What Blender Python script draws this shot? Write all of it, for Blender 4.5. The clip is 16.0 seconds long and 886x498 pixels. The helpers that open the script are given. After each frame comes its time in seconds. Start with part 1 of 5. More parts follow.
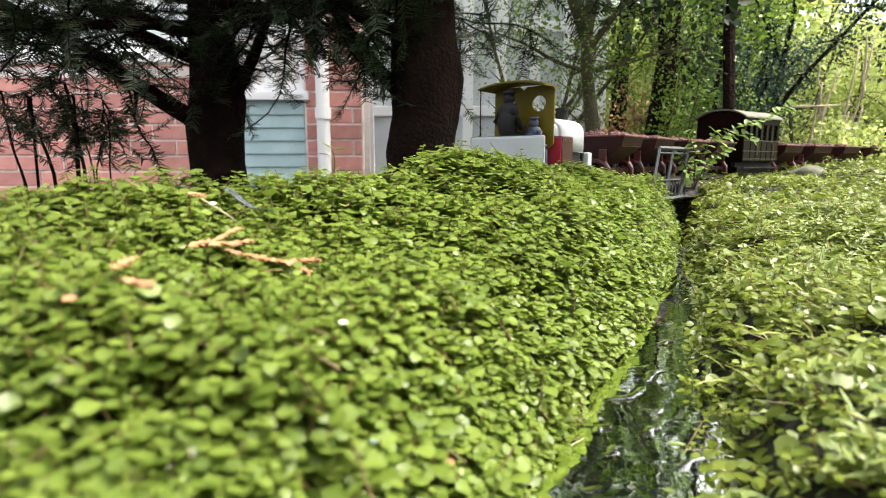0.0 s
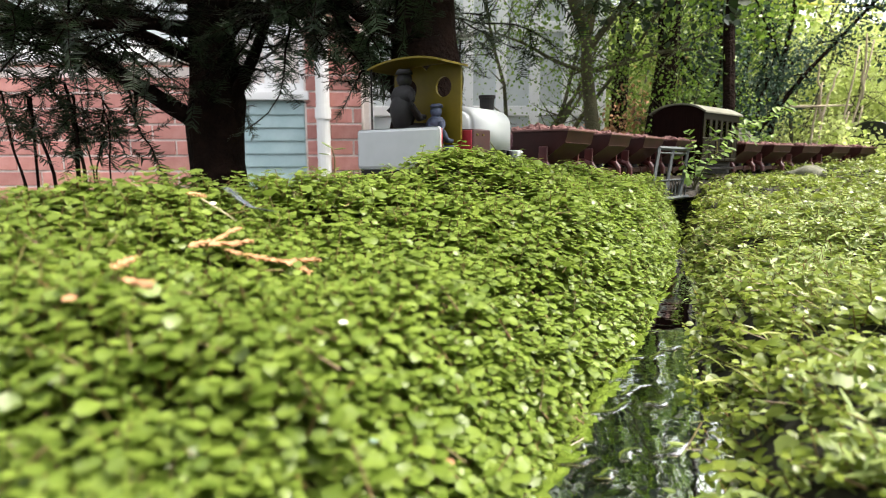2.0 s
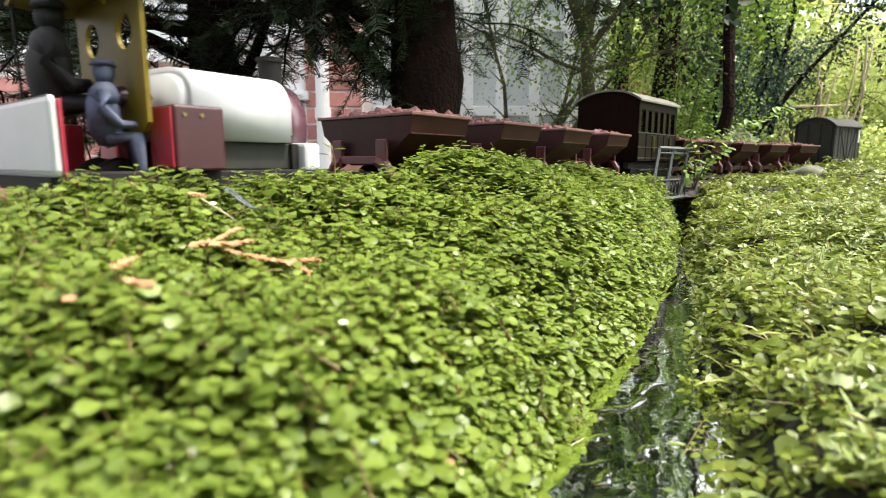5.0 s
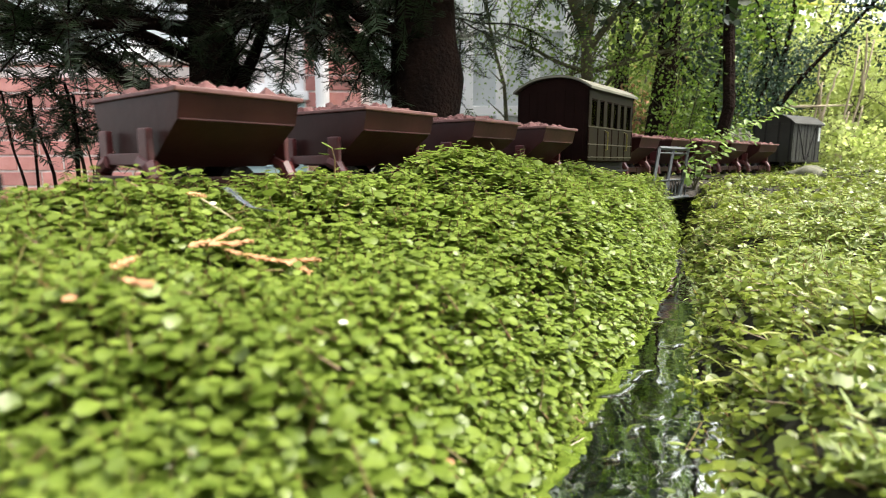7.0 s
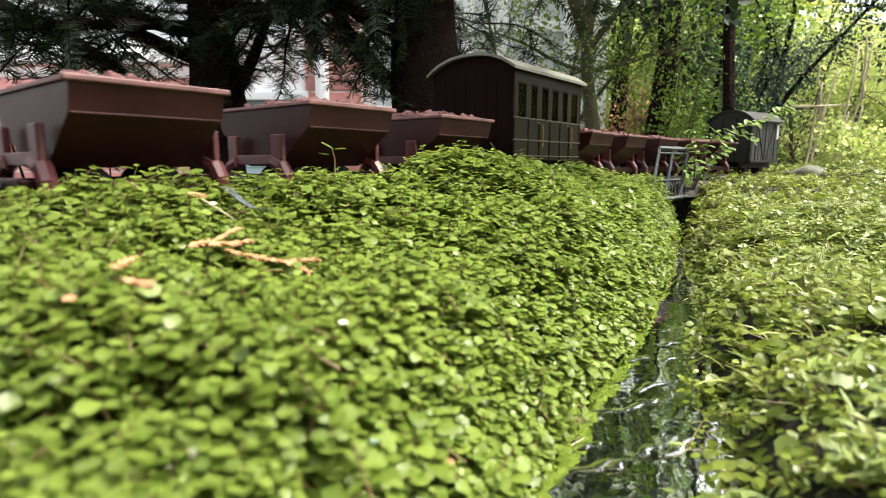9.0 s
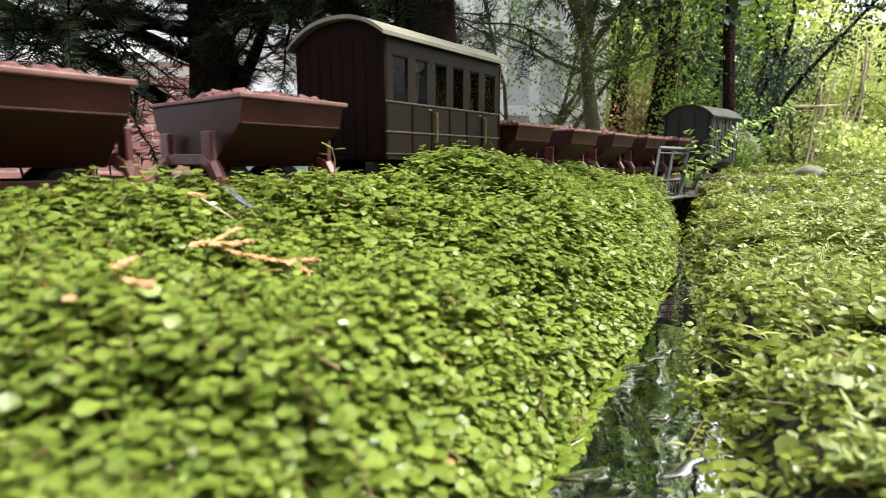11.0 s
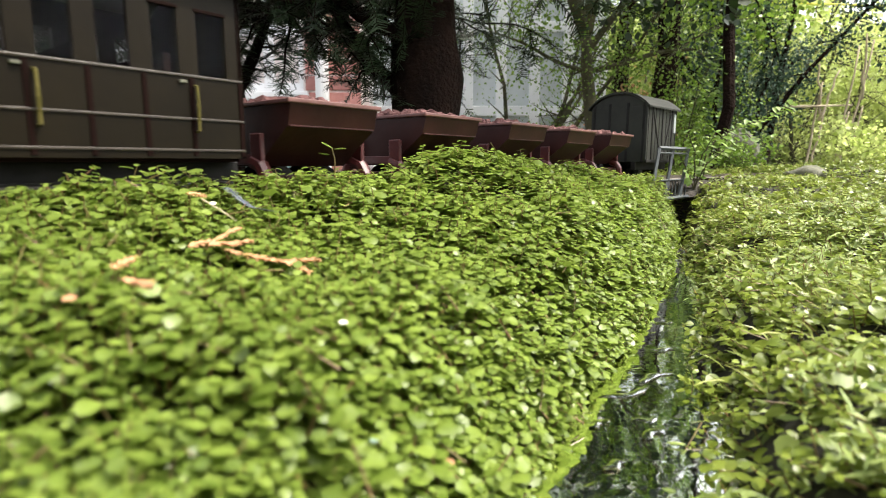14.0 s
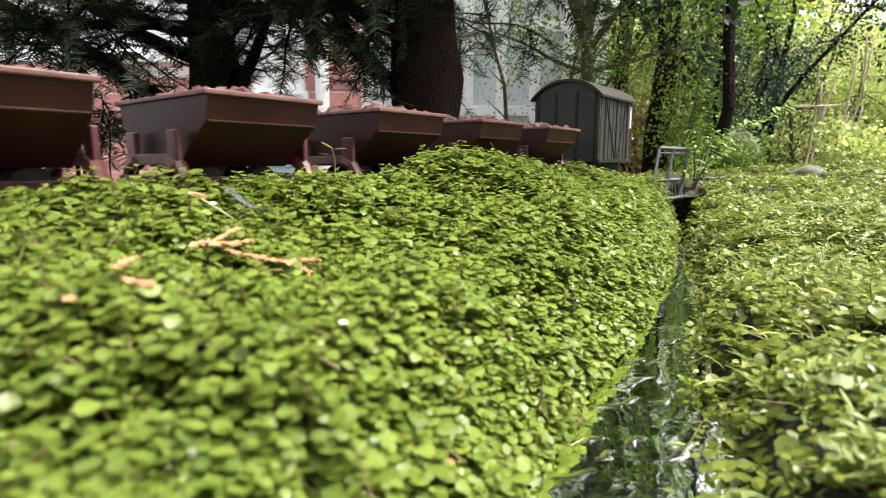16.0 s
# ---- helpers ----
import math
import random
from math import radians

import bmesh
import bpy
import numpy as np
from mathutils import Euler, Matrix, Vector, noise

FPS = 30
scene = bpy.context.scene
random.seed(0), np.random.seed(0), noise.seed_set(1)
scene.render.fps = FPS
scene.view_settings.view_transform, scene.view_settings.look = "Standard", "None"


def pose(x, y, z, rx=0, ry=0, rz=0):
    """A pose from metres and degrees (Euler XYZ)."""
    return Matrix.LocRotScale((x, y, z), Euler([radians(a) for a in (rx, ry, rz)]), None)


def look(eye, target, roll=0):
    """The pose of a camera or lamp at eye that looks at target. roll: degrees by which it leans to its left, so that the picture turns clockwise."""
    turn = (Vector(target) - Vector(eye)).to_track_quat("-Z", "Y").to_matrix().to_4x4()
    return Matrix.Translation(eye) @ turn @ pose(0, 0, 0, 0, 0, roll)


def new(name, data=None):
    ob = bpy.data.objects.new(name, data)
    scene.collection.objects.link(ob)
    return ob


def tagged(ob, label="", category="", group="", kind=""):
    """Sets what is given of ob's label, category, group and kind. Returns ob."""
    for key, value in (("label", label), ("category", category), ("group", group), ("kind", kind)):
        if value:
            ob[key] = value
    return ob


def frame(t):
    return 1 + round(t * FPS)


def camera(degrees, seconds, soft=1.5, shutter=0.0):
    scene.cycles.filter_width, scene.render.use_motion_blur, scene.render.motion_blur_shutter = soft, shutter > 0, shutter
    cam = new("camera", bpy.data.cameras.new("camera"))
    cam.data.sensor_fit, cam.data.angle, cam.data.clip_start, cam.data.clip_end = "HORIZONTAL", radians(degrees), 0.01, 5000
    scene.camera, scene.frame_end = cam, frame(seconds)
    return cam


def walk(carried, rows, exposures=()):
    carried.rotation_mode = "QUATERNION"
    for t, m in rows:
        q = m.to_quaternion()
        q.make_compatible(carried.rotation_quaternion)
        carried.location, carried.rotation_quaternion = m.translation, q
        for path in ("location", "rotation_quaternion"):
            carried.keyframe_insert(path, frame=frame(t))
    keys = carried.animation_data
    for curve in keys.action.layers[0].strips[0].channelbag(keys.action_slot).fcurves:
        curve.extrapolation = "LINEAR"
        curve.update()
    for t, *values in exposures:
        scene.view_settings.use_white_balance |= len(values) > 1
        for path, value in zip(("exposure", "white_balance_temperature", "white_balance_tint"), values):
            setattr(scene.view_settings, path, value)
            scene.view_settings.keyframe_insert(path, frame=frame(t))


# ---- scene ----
cam = camera(77.9, 16.0, 0.85, 0.5)
EYE = (0.0, 0.0, 0.15)
CAM_POSE = pose(0.0, 0.0, 0.15, 90 - 9.02, 0, 0)
walk(cam, [(0.0, CAM_POSE), (16.0, CAM_POSE)], [(0.0, 1.93, 6750, 10), (16.0, 1.93, 6750, 10)])
# a small compact lens held close to the plants: shallow focus
cam.data.dof.use_dof = True
cam.data.dof.focus_distance = 0.52
cam.data.dof.aperture_fstop = 12.0

# ---- light: bright overcast sky, soft high sun ----
world = bpy.data.worlds.new("sky")
scene.world = world
world.use_nodes = True
wn = world.node_tree.nodes
sky = wn.new("ShaderNodeTexSky")
sky.sky_type = "NISHITA"
sky.sun_disc = False
sky.sun_elevation = radians(63)
sky.sun_rotation = radians(94)
sky.dust_density = 4.0
sky.air_density = 1.0
wn["Background"].inputs["Strength"].default_value = 0.15
haze = wn.new("ShaderNodeHueSaturation")   # thin cloud: a paler sky
haze.inputs["Saturation"].default_value = 0.28
world.node_tree.links.new(sky.outputs["Color"], haze.inputs["Color"])
world.node_tree.links.new(haze.outputs["Color"], wn["Background"].inputs["Color"])
sun_data = bpy.data.lights.new("sun", "SUN")
sun_data.energy = 1.9
sun_data.angle = radians(4)
sun_data.color = (1.0, 0.94, 0.84)
sun = new("sun", sun_data)
sun.matrix_world = look((1.4, -0.1, 2.75), (0.0, 0.0, 0.0))


# ---- materials ----
def mat(name, c1, c2, rough=0.6, scale=40.0, metal=0.0, bump=0.2, fine=6.0, trans=0.0, island=0.0, spec=0.5, coat=0.0, dist=0.001):
    m = bpy.data.materials.new(name)
    m.use_nodes = True
    nt = m.node_tree
    n, l = nt.nodes, nt.links
    b = n["Principled BSDF"]
    tc = n.new("ShaderNodeTexCoord")
    nz = n.new("ShaderNodeTexNoise")
    nz.inputs["Scale"].default_value = scale
    nz.inputs["Detail"].default_value = 6
    n2 = n.new("ShaderNodeTexNoise")
    n2.inputs["Scale"].default_value = scale * fine
    n2.inputs["Detail"].default_value = 4
    l.new(tc.outputs["Object"], nz.inputs["Vector"])
    l.new(tc.outputs["Object"], n2.inputs["Vector"])
    mx = n.new("ShaderNodeMath")
    mx.operation = "MULTIPLY_ADD"
    l.new(n2.outputs["Fac"], mx.inputs[0])
    mx.inputs[1].default_value = 0.5
    ms = n.new("ShaderNodeMath")
    ms.operation = "MULTIPLY_ADD"
    l.new(nz.outputs["Fac"], ms.inputs[0])
    ms.inputs[1].default_value = 1.6
    ms.inputs[2].default_value = -0.55
    l.new(ms.outputs[0], mx.inputs[2])
    fac = mx.outputs[0]
    if island:
        geo = n.new("ShaderNodeNewGeometry")
        ad = n.new("ShaderNodeMath")
        ad.operation = "MULTIPLY_ADD"
        l.new(geo.outputs["Random Per Island"], ad.inputs[0])
        ad.inputs[1].default_value = island
        sc = n.new("ShaderNodeMath")
        sc.operation = "MULTIPLY"
        l.new(fac, sc.inputs[0])
        sc.inputs[1].default_value = 1 - island
        l.new(sc.outputs[0], ad.inputs[2])
        fac = ad.outputs[0]
    cr = n.new("ShaderNodeMix")
    cr.data_type = "RGBA"
    cr.inputs["A"].default_value = (*c1, 1)
    cr.inputs["B"].default_value = (*c2, 1)
    cr.clamp_factor = True
    l.new(fac, cr.inputs["Factor"])
    l.new(cr.outputs["Result"], b.inputs["Base Color"])
    b.inputs["Roughness"].default_value = rough
    b.inputs["Metallic"].default_value = metal
    b.inputs["Specular IOR Level"].default_value = spec
    b.inputs["Coat Weight"].default_value = coat
    if bump:
        bp = n.new("ShaderNodeBump")
        bp.inputs["Strength"].default_value = bump
        bp.inputs["Distance"].default_value = dist
        l.new(n2.outputs["Fac"], bp.inputs["Height"])
        l.new(bp.outputs["Normal"], b.inputs["Normal"])
    if trans:
        tr = n.new("ShaderNodeBsdfTranslucent")
        l.new(cr.outputs["Result"], tr.inputs["Color"])
        mixs = n.new("ShaderNodeMixShader")
        mixs.inputs[0].default_value = trans
        l.new(b.outputs[0], mixs.inputs[1])
        l.new(tr.outputs[0], mixs.inputs[2])
        l.new(mixs.outputs[0], n["Material Output"].inputs["Surface"])
    return m


def by_object(m, amount=0.35):
    """Let each piece differ a little in lightness."""
    nt = m.node_tree
    n, l = nt.nodes, nt.links
    b = n["Principled BSDF"]
    src = b.inputs["Base Color"].links[0].from_socket
    oi = n.new("ShaderNodeObjectInfo")
    mr = n.new("ShaderNodeMapRange")
    mr.inputs["To Min"].default_value = 1 - amount
    mr.inputs["To Max"].default_value = 1 + amount
    l.new(oi.outputs["Random"], mr.inputs["Value"])
    hs = n.new("ShaderNodeHueSaturation")
    l.new(mr.outputs["Result"], hs.inputs["Value"])
    l.new(src, hs.inputs["Color"])
    l.new(hs.outputs["Color"], b.inputs["Base Color"])
    return m


M = dict(
    leaf=mat("creeper_leaf", (0.076, 0.130, 0.012), (0.27, 0.36, 0.065), 0.40, 60, bump=0.15, trans=0.42, island=0.55, dist=0.0004),
    leaf_right=mat("bank_leaf", (0.068, 0.112, 0.009), (0.30, 0.37, 0.062), 0.36, 60, bump=0.15, trans=0.4, island=0.55, dist=0.0004),
    blade=mat("grass_blade", (0.085, 0.145, 0.02), (0.31, 0.38, 0.11), 0.5, 60, bump=0, trans=0.25, island=0.6),
    grass=mat("pale_grass", (0.18, 0.24, 0.04), (0.50, 0.52, 0.20), 0.4, 60, bump=0, trans=0.3, island=0.7),
    stem=mat("creeper_stem", (0.15, 0.055, 0.028), (0.18, 0.17, 0.05), 0.5, 80, bump=0, island=0.6),
    soil=mat("soil", (0.008, 0.007, 0.004), (0.024, 0.022, 0.010), 0.9, 18, bump=0.6, dist=0.004),
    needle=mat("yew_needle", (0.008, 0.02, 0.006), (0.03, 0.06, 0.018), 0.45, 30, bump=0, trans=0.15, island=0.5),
    bush=mat("shrub_leaf", (0.08, 0.17, 0.02), (0.28, 0.42, 0.06), 0.45, 20, bump=0, trans=0.4, island=0.6),
    # paler than real foliage: the garden's strong sunlight is in this colour
    pale=mat("sunlit_pale_leaf", (0.30, 0.40, 0.08), (0.62, 0.68, 0.28), 0.5, 12, bump=0, trans=0.6, island=0.6),
    conifer=mat("conifer_leaf", (0.02, 0.055, 0.03), (0.07, 0.13, 0.08), 0.55, 12, bump=0, trans=0.2, island=0.6),
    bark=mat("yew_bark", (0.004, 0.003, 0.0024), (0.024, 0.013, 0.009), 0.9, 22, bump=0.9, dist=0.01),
    bark2=mat("green_bark", (0.035, 0.036, 0.014), (0.10, 0.09, 0.042), 0.9, 22, bump=0.8, dist=0.006),
    twig=mat("pale_stem", (0.3, 0.24, 0.15), (0.55, 0.47, 0.33), 0.8, 30, bump=0.3),
    dead=mat("dead_cypress", (0.32, 0.14, 0.06), (0.62, 0.35, 0.18), 0.7, 200, bump=0.4, island=0.4, dist=0.0004),
    brick=by_object(mat("brick", (0.46, 0.18, 0.155), (0.60, 0.30, 0.265), 0.85, 14, bump=0.6, dist=0.002), 0.2),
    mortar=mat("mortar", (0.62, 0.56, 0.53), (0.80, 0.74, 0.70), 0.95, 30, bump=0.5, dist=0.003),
    white=mat("white_frame", (0.80, 0.81, 0.82), (0.88, 0.88, 0.88), 0.4, 6, bump=0.05),
    bluish=mat("blue_board", (0.30, 0.44, 0.47), (0.42, 0.56, 0.58), 0.5, 8, bump=0.1),
    # opaque pale panes: the sky's reflection is put into the colour
    glass=mat("sky_reflect_glass", (0.46, 0.50, 0.52), (0.70, 0.74, 0.75), 0.15, 3, bump=0.05, spec=0.8),
    # wagon paint, rim and load darkened: the yews' shade is in these colours
    maroon=mat("wagon_paint_shaded", (0.017, 0.0042, 0.0038), (0.036, 0.010, 0.0085), 0.45, 30, bump=0.25, dist=0.0006),
    cradle=mat("cradle_red", (0.045, 0.008, 0.009), (0.10, 0.022, 0.022), 0.4, 60, bump=0.3, dist=0.0005),
    rim=mat("worn_rim", (0.08, 0.028, 0.025), (0.17, 0.075, 0.068), 0.5, 90, bump=0.3, dist=0.0005),
    load=mat("stone_load", (0.06, 0.021, 0.02), (0.17, 0.075, 0.07), 0.85, 60, bump=0.6, island=0.4, dist=0.001),
    # coach side and end colours also lowered to hold the yews' shade
    coach=mat("coach_olive_shaded", (0.0045, 0.003, 0.0009), (0.010, 0.0068, 0.0021), 0.5, 25, bump=0.12, dist=0.0005),
    coach_end=mat("coach_brown_shaded", (0.006, 0.0026, 0.002), (0.012, 0.005, 0.004), 0.85, 25, bump=0.2, dist=0.0005),
    rail_paint=mat("moulding", (0.02, 0.014, 0.009), (0.045, 0.035, 0.024), 0.3, 60, bump=0.1),
    roof=mat("roof_grey", (0.07, 0.072, 0.05), (0.19, 0.19, 0.145), 0.75, 25, bump=0.4, dist=0.0006),
    brass=mat("brass", (0.14, 0.12, 0.03), (0.26, 0.22, 0.07), 0.4, 100, metal=0.8, bump=0),
    black=mat("black_iron", (0.006, 0.006, 0.006), (0.02, 0.018, 0.017), 0.75, 60, bump=0.3, dist=0.0005),
    van=mat("van_grey", (0.015, 0.017, 0.014), (0.036, 0.038, 0.031), 0.6, 25, bump=0.25, dist=0.0006),
    loco_white=mat("cool_white", (0.38, 0.41, 0.42), (0.50, 0.53, 0.54), 0.35, 14, bump=0.06, dist=0.0004),
    loco_red=mat("loco_red", (0.25, 0.015, 0.03), (0.38, 0.03, 0.05), 0.35, 30, bump=0.08),
    loco_maroon=mat("loco_maroon", (0.035, 0.009, 0.01), (0.06, 0.018, 0.02), 0.35, 30, bump=0.1),
    smokebox=mat("smokebox", (0.08, 0.03, 0.05), (0.14, 0.07, 0.09), 0.18, 30, bump=0.05, coat=0.4),
    yellow=mat("cab_yellow", (0.10, 0.075, 0.006), (0.17, 0.13, 0.014), 0.45, 30, bump=0.1),
    doll_black=mat("doll_black", (0.003, 0.003, 0.0035), (0.010, 0.010, 0.012), 0.8, 60, bump=0.3),
    doll_blue=mat("doll_blue", (0.004, 0.006, 0.014), (0.075, 0.10, 0.17), 0.7, 90, bump=0.3),
    steel=mat("rail_steel", (0.10, 0.085, 0.07), (0.24, 0.21, 0.18), 0.5, 40, metal=0.6, bump=0.3, dist=0.0004),
    sleeper=mat("sleeper", (0.02, 0.014, 0.01), (0.06, 0.045, 0.032), 0.9, 40, bump=0.5),
    ballast=mat("ballast", (0.02, 0.018, 0.014), (0.07, 0.06, 0.05), 0.95, 60, bump=0.9, dist=0.003),
    trestle=mat("grey_trestle", (0.035, 0.042, 0.045), (0.10, 0.115, 0.12), 0.6, 40, bump=0.2),
    rock=mat("rock", (0.045, 0.05, 0.03), (0.14, 0.14, 0.10), 0.9, 16, bump=0.8, dist=0.005),
    feather=mat("feather", (0.03, 0.04, 0.06), (0.16, 0.18, 0.22), 0.6, 90, bump=0.2),
    petal=mat("petal", (0.7, 0.68, 0.6), (0.85, 0.84, 0.78), 0.6, 60, bump=0.1),
    bed=mat("stream_bed", (0.008, 0.006, 0.003), (0.05, 0.037, 0.014), 0.8, 25, bump=0.6, dist=0.004),
    line=mat("yellow_line", (0.6, 0.6, 0.05), (0.75, 0.72, 0.1), 0.5, 10, bump=0),
)
for key, level in (("leaf", 0.55), ("leaf_right", 0.6), ("coach", 0.12), ("coach_end", 0.05), ("maroon", 0.18), ("van", 0.25), ("black", 0.25), ("yellow", 0.15), ("bark", 0.08)):
    M[key].node_tree.nodes["Principled BSDF"].inputs["Specular IOR Level"].default_value = level

wm = bpy.data.materials.new("stream_water")
wm.use_nodes = True
wb = wm.node_tree.nodes["Principled BSDF"]
wb.inputs["Base Color"].default_value = (0.26, 0.20, 0.09, 1)
wb.inputs["Roughness"].default_value = 0.03
wb.inputs["IOR"].default_value = 1.33
wb.inputs["Transmission Weight"].default_value = 1.0
wtc = wm.node_tree.nodes.new("ShaderNodeTexCoord")
wnz = wm.node_tree.nodes.new("ShaderNodeTexNoise")
wnz.inputs["Scale"].default_value = 45
wnz.inputs["Detail"].default_value = 3
wbp = wm.node_tree.nodes.new("ShaderNodeBump")
wbp.inputs["Strength"].default_value = 0.05
wbp.inputs["Distance"].default_value = 0.004
wm.node_tree.links.new(wtc.outputs["Object"], wnz.inputs["Vector"])
wm.node_tree.links.new(wnz.outputs["Fac"], wbp.inputs["Height"])
wm.node_tree.links.new(wbp.outputs["Normal"], wb.inputs["Normal"])
M["water"] = wm
M["crest"] = wm.copy()                                  # wavelets: clear and glossy
wb.inputs["Specular IOR Level"].default_value = 0.28
gm = bpy.data.materials.new("clear_pane")
gm.use_nodes = True
gb = gm.node_tree.nodes["Principled BSDF"]
gb.inputs["Transmission Weight"].default_value = 1.0
gb.inputs["Roughness"].default_value = 0.02
gb.inputs["IOR"].default_value = 1.1
M["pane"] = gm


# ---- mesh helpers ----
def link(name, bm, material, parent=None, label="", smooth=False):
    me = bpy.data.meshes.new(name)
    bm.normal_update()
    bm.to_mesh(me)
    bm.free()
    me.materials.append(material)
    if smooth:
        for p in me.polygons:
            p.use_smooth = True
    ob = new(name, me)
    if parent is not None:
        ob.parent = parent
    if label:
        ob["label"] = label
    return ob


def part(name, bm, material, parent, label="", smooth=False):
    return link(name, bm, material, parent, label, smooth)


def raw(name, verts, faces, material, smooth=False):
    me = bpy.data.meshes.new(name)
    me.from_pydata(verts, [], faces)
    me.materials.append(material)
    if smooth:
        me.polygons.foreach_set("use_smooth", [True] * len(me.polygons))
    me.update()
    return new(name, me)


def soup(name, verts, sizes, faces_flat, material, smooth=False):
    """A mesh from numpy arrays: verts (n,3), a constant loop count per face, the loops' vertices."""
    me = bpy.data.meshes.new(name)
    nf = len(faces_flat) // sizes
    me.vertices.add(len(verts))
    me.vertices.foreach_set("co", np.ascontiguousarray(verts, dtype=np.float32).ravel())
    me.loops.add(len(faces_flat))
    me.loops.foreach_set("vertex_index", np.ascontiguousarray(faces_flat, dtype=np.int32))
    me.polygons.add(nf)
    me.polygons.foreach_set("loop_start", np.arange(nf, dtype=np.int32) * sizes)
    me.update(calc_edges=True)
    me.validate()
    if smooth:
        me.polygons.foreach_set("use_smooth", np.ones(nf, dtype=bool))
    me.materials.append(material)
    return new(name, me)


def box(bm, x0, y0, z0, x1, y1, z1, bevel=0.0, m=None):
    r = bmesh.ops.create_cube(bm, size=1)
    vs = r["verts"]
    for v in vs:
        v.co = Vector(((x0 + x1) / 2 + v.co.x * (x1 - x0), (y0 + y1) / 2 + v.co.y * (y1 - y0), (z0 + z1) / 2 + v.co.z * (z1 - z0)))
    if bevel:
        es = list({e for v in vs for e in v.link_edges})
        res = bmesh.ops.bevel(bm, geom=es, offset=bevel, segments=2, affect="EDGES", profile=0.5)
        vs = list({v for f in res["faces"] for v in f.verts} | {v for v in vs if v.is_valid})
    if m is not None:
        bmesh.ops.transform(bm, matrix=m, verts=vs)
    return bm


def cyl(bm, p, q, r0, r1=None, seg=10, caps=True):
    p, q = Vector(p), Vector(q)
    r1 = r0 if r1 is None else r1
    d = q - p
    m = Matrix.Translation((p + q) / 2) @ d.to_track_quat("Z", "Y").to_matrix().to_4x4()
    bmesh.ops.create_cone(bm, cap_ends=caps, segments=seg, radius1=r0, radius2=r1, depth=d.length, matrix=m)
    return bm


def ball(bm, c, r, sx=1, sy=1, sz=1, seg=12, rings=8, rot=None):
    m = Matrix.Translation(c) @ (rot or Matrix.Identity(4)) @ Matrix.Diagonal((r * sx, r * sy, r * sz, 1))
    bmesh.ops.create_uvsphere(bm, u_segments=seg, v_segments=rings, radius=1, matrix=m)
    return bm


def tube(bm, pts, radii, seg=8, wob=0.0, rnd=None):
    """A tapered tube along points."""
    rings = []
    n = len(pts)
    for i in range(n):
        a, b = Vector(pts[max(i - 1, 0)]), Vector(pts[min(i + 1, n - 1)])
        q = Vector((0, 0, 1)).rotation_difference(b - a)
        ring = []
        for k in range(seg):
            w = 1 + (rnd.uniform(-wob, wob) if rnd else 0)
            ang = 2 * math.pi * k / seg
            ring.append(bm.verts.new(Vector(pts[i]) + q @ Vector((math.cos(ang) * radii[i] * w, math.sin(ang) * radii[i] * w, 0))))
        rings.append(ring)
    for i in range(n - 1):
        for k in range(seg):
            bm.faces.new((rings[i][k], rings[i][(k + 1) % seg], rings[i + 1][(k + 1) % seg], rings[i + 1][k]))
    bm.faces.new(rings[0][::-1])
    bm.faces.new(rings[-1])
    return bm


def prism(bm, poly, y0, y1, axis="y"):
    """Extrude a closed outline of (a, z) pairs along one axis."""
    def at(a, z, t):
        return (a, t, z) if axis == "y" else (t, a, z)
    lo = [bm.verts.new(at(a, z, y0)) for a, z in poly]
    hi = [bm.verts.new(at(a, z, y1)) for a, z in poly]
    n = len(poly)
    for i in range(n):
        bm.faces.new((lo[i], lo[(i + 1) % n], hi[(i + 1) % n], hi[i]))
    bm.faces.new(lo[::-1])
    bm.faces.new(hi)
    bmesh.ops.recalc_face_normals(bm, faces=bm.faces[:])
    return bm


# ---- plan: the track, the stream and the lie of the land ----
ALONG = Vector((0.6150, 0.7885, 0.0))
ACROSS = Vector((-0.7885, 0.6150, 0.0))
Q_TRACK = 0.354          # the track's middle, from the camera
RAIL = 0.123
S_BEND, R_BEND = 0.78, 2.25
HEAD = math.degrees(math.atan2(ALONG.y, ALONG.x))


def track(s):
    """Place and heading (degrees) at arc length s."""
    p = ACROSS * Q_TRACK + ALONG * min(s, S_BEND)
    if s <= S_BEND:
        return p, HEAD
    a = min(s - S_BEND, 0.92) / R_BEND
    rest = max(s - S_BEND - 0.92, 0.0)
    p = p + (ALONG * math.cos(a) - ACROSS * math.sin(a)) * rest + ALONG * (R_BEND * math.sin(a)) - ACROSS * (R_BEND * (1 - math.cos(a)))
    return p, HEAD - math.degrees(a)


def on_track(s, q=0.0, z=0.0):
    p, h = track(s)
    h = radians(h)
    return Vector((p.x - math.sin(h) * q, p.y + math.cos(h) * q, RAIL + z))


WATER = 0.030
STREAM = [(-0.28, -0.6), (-0.06, -0.1), (0.015, 0.06), (0.069, 0.2), (0.109, 0.285), (0.157, 0.376), (0.246, 0.553), (0.298, 0.68), (0.373, 0.85), (0.437, 1.0), (0.48, 1.15), (0.48, 1.5), (0.40, 2.2)]
SX = np.array([p[0] for p in STREAM])
SY = np.array([p[1] for p in STREAM])


def stream_x(y):
    return np.interp(y, SY, SX)


def stream_half(y):
    return np.interp(y, [0.0, 0.2, 0.29, 0.38, 0.55, 0.66, 0.85, 1.0], [0.037, 0.034, 0.026, 0.023, 0.019, 0.011, 0.010, 0.014])


def sstep(x):
    x = np.clip(x, 0, 1)
    return x * x * (3 - 2 * x)


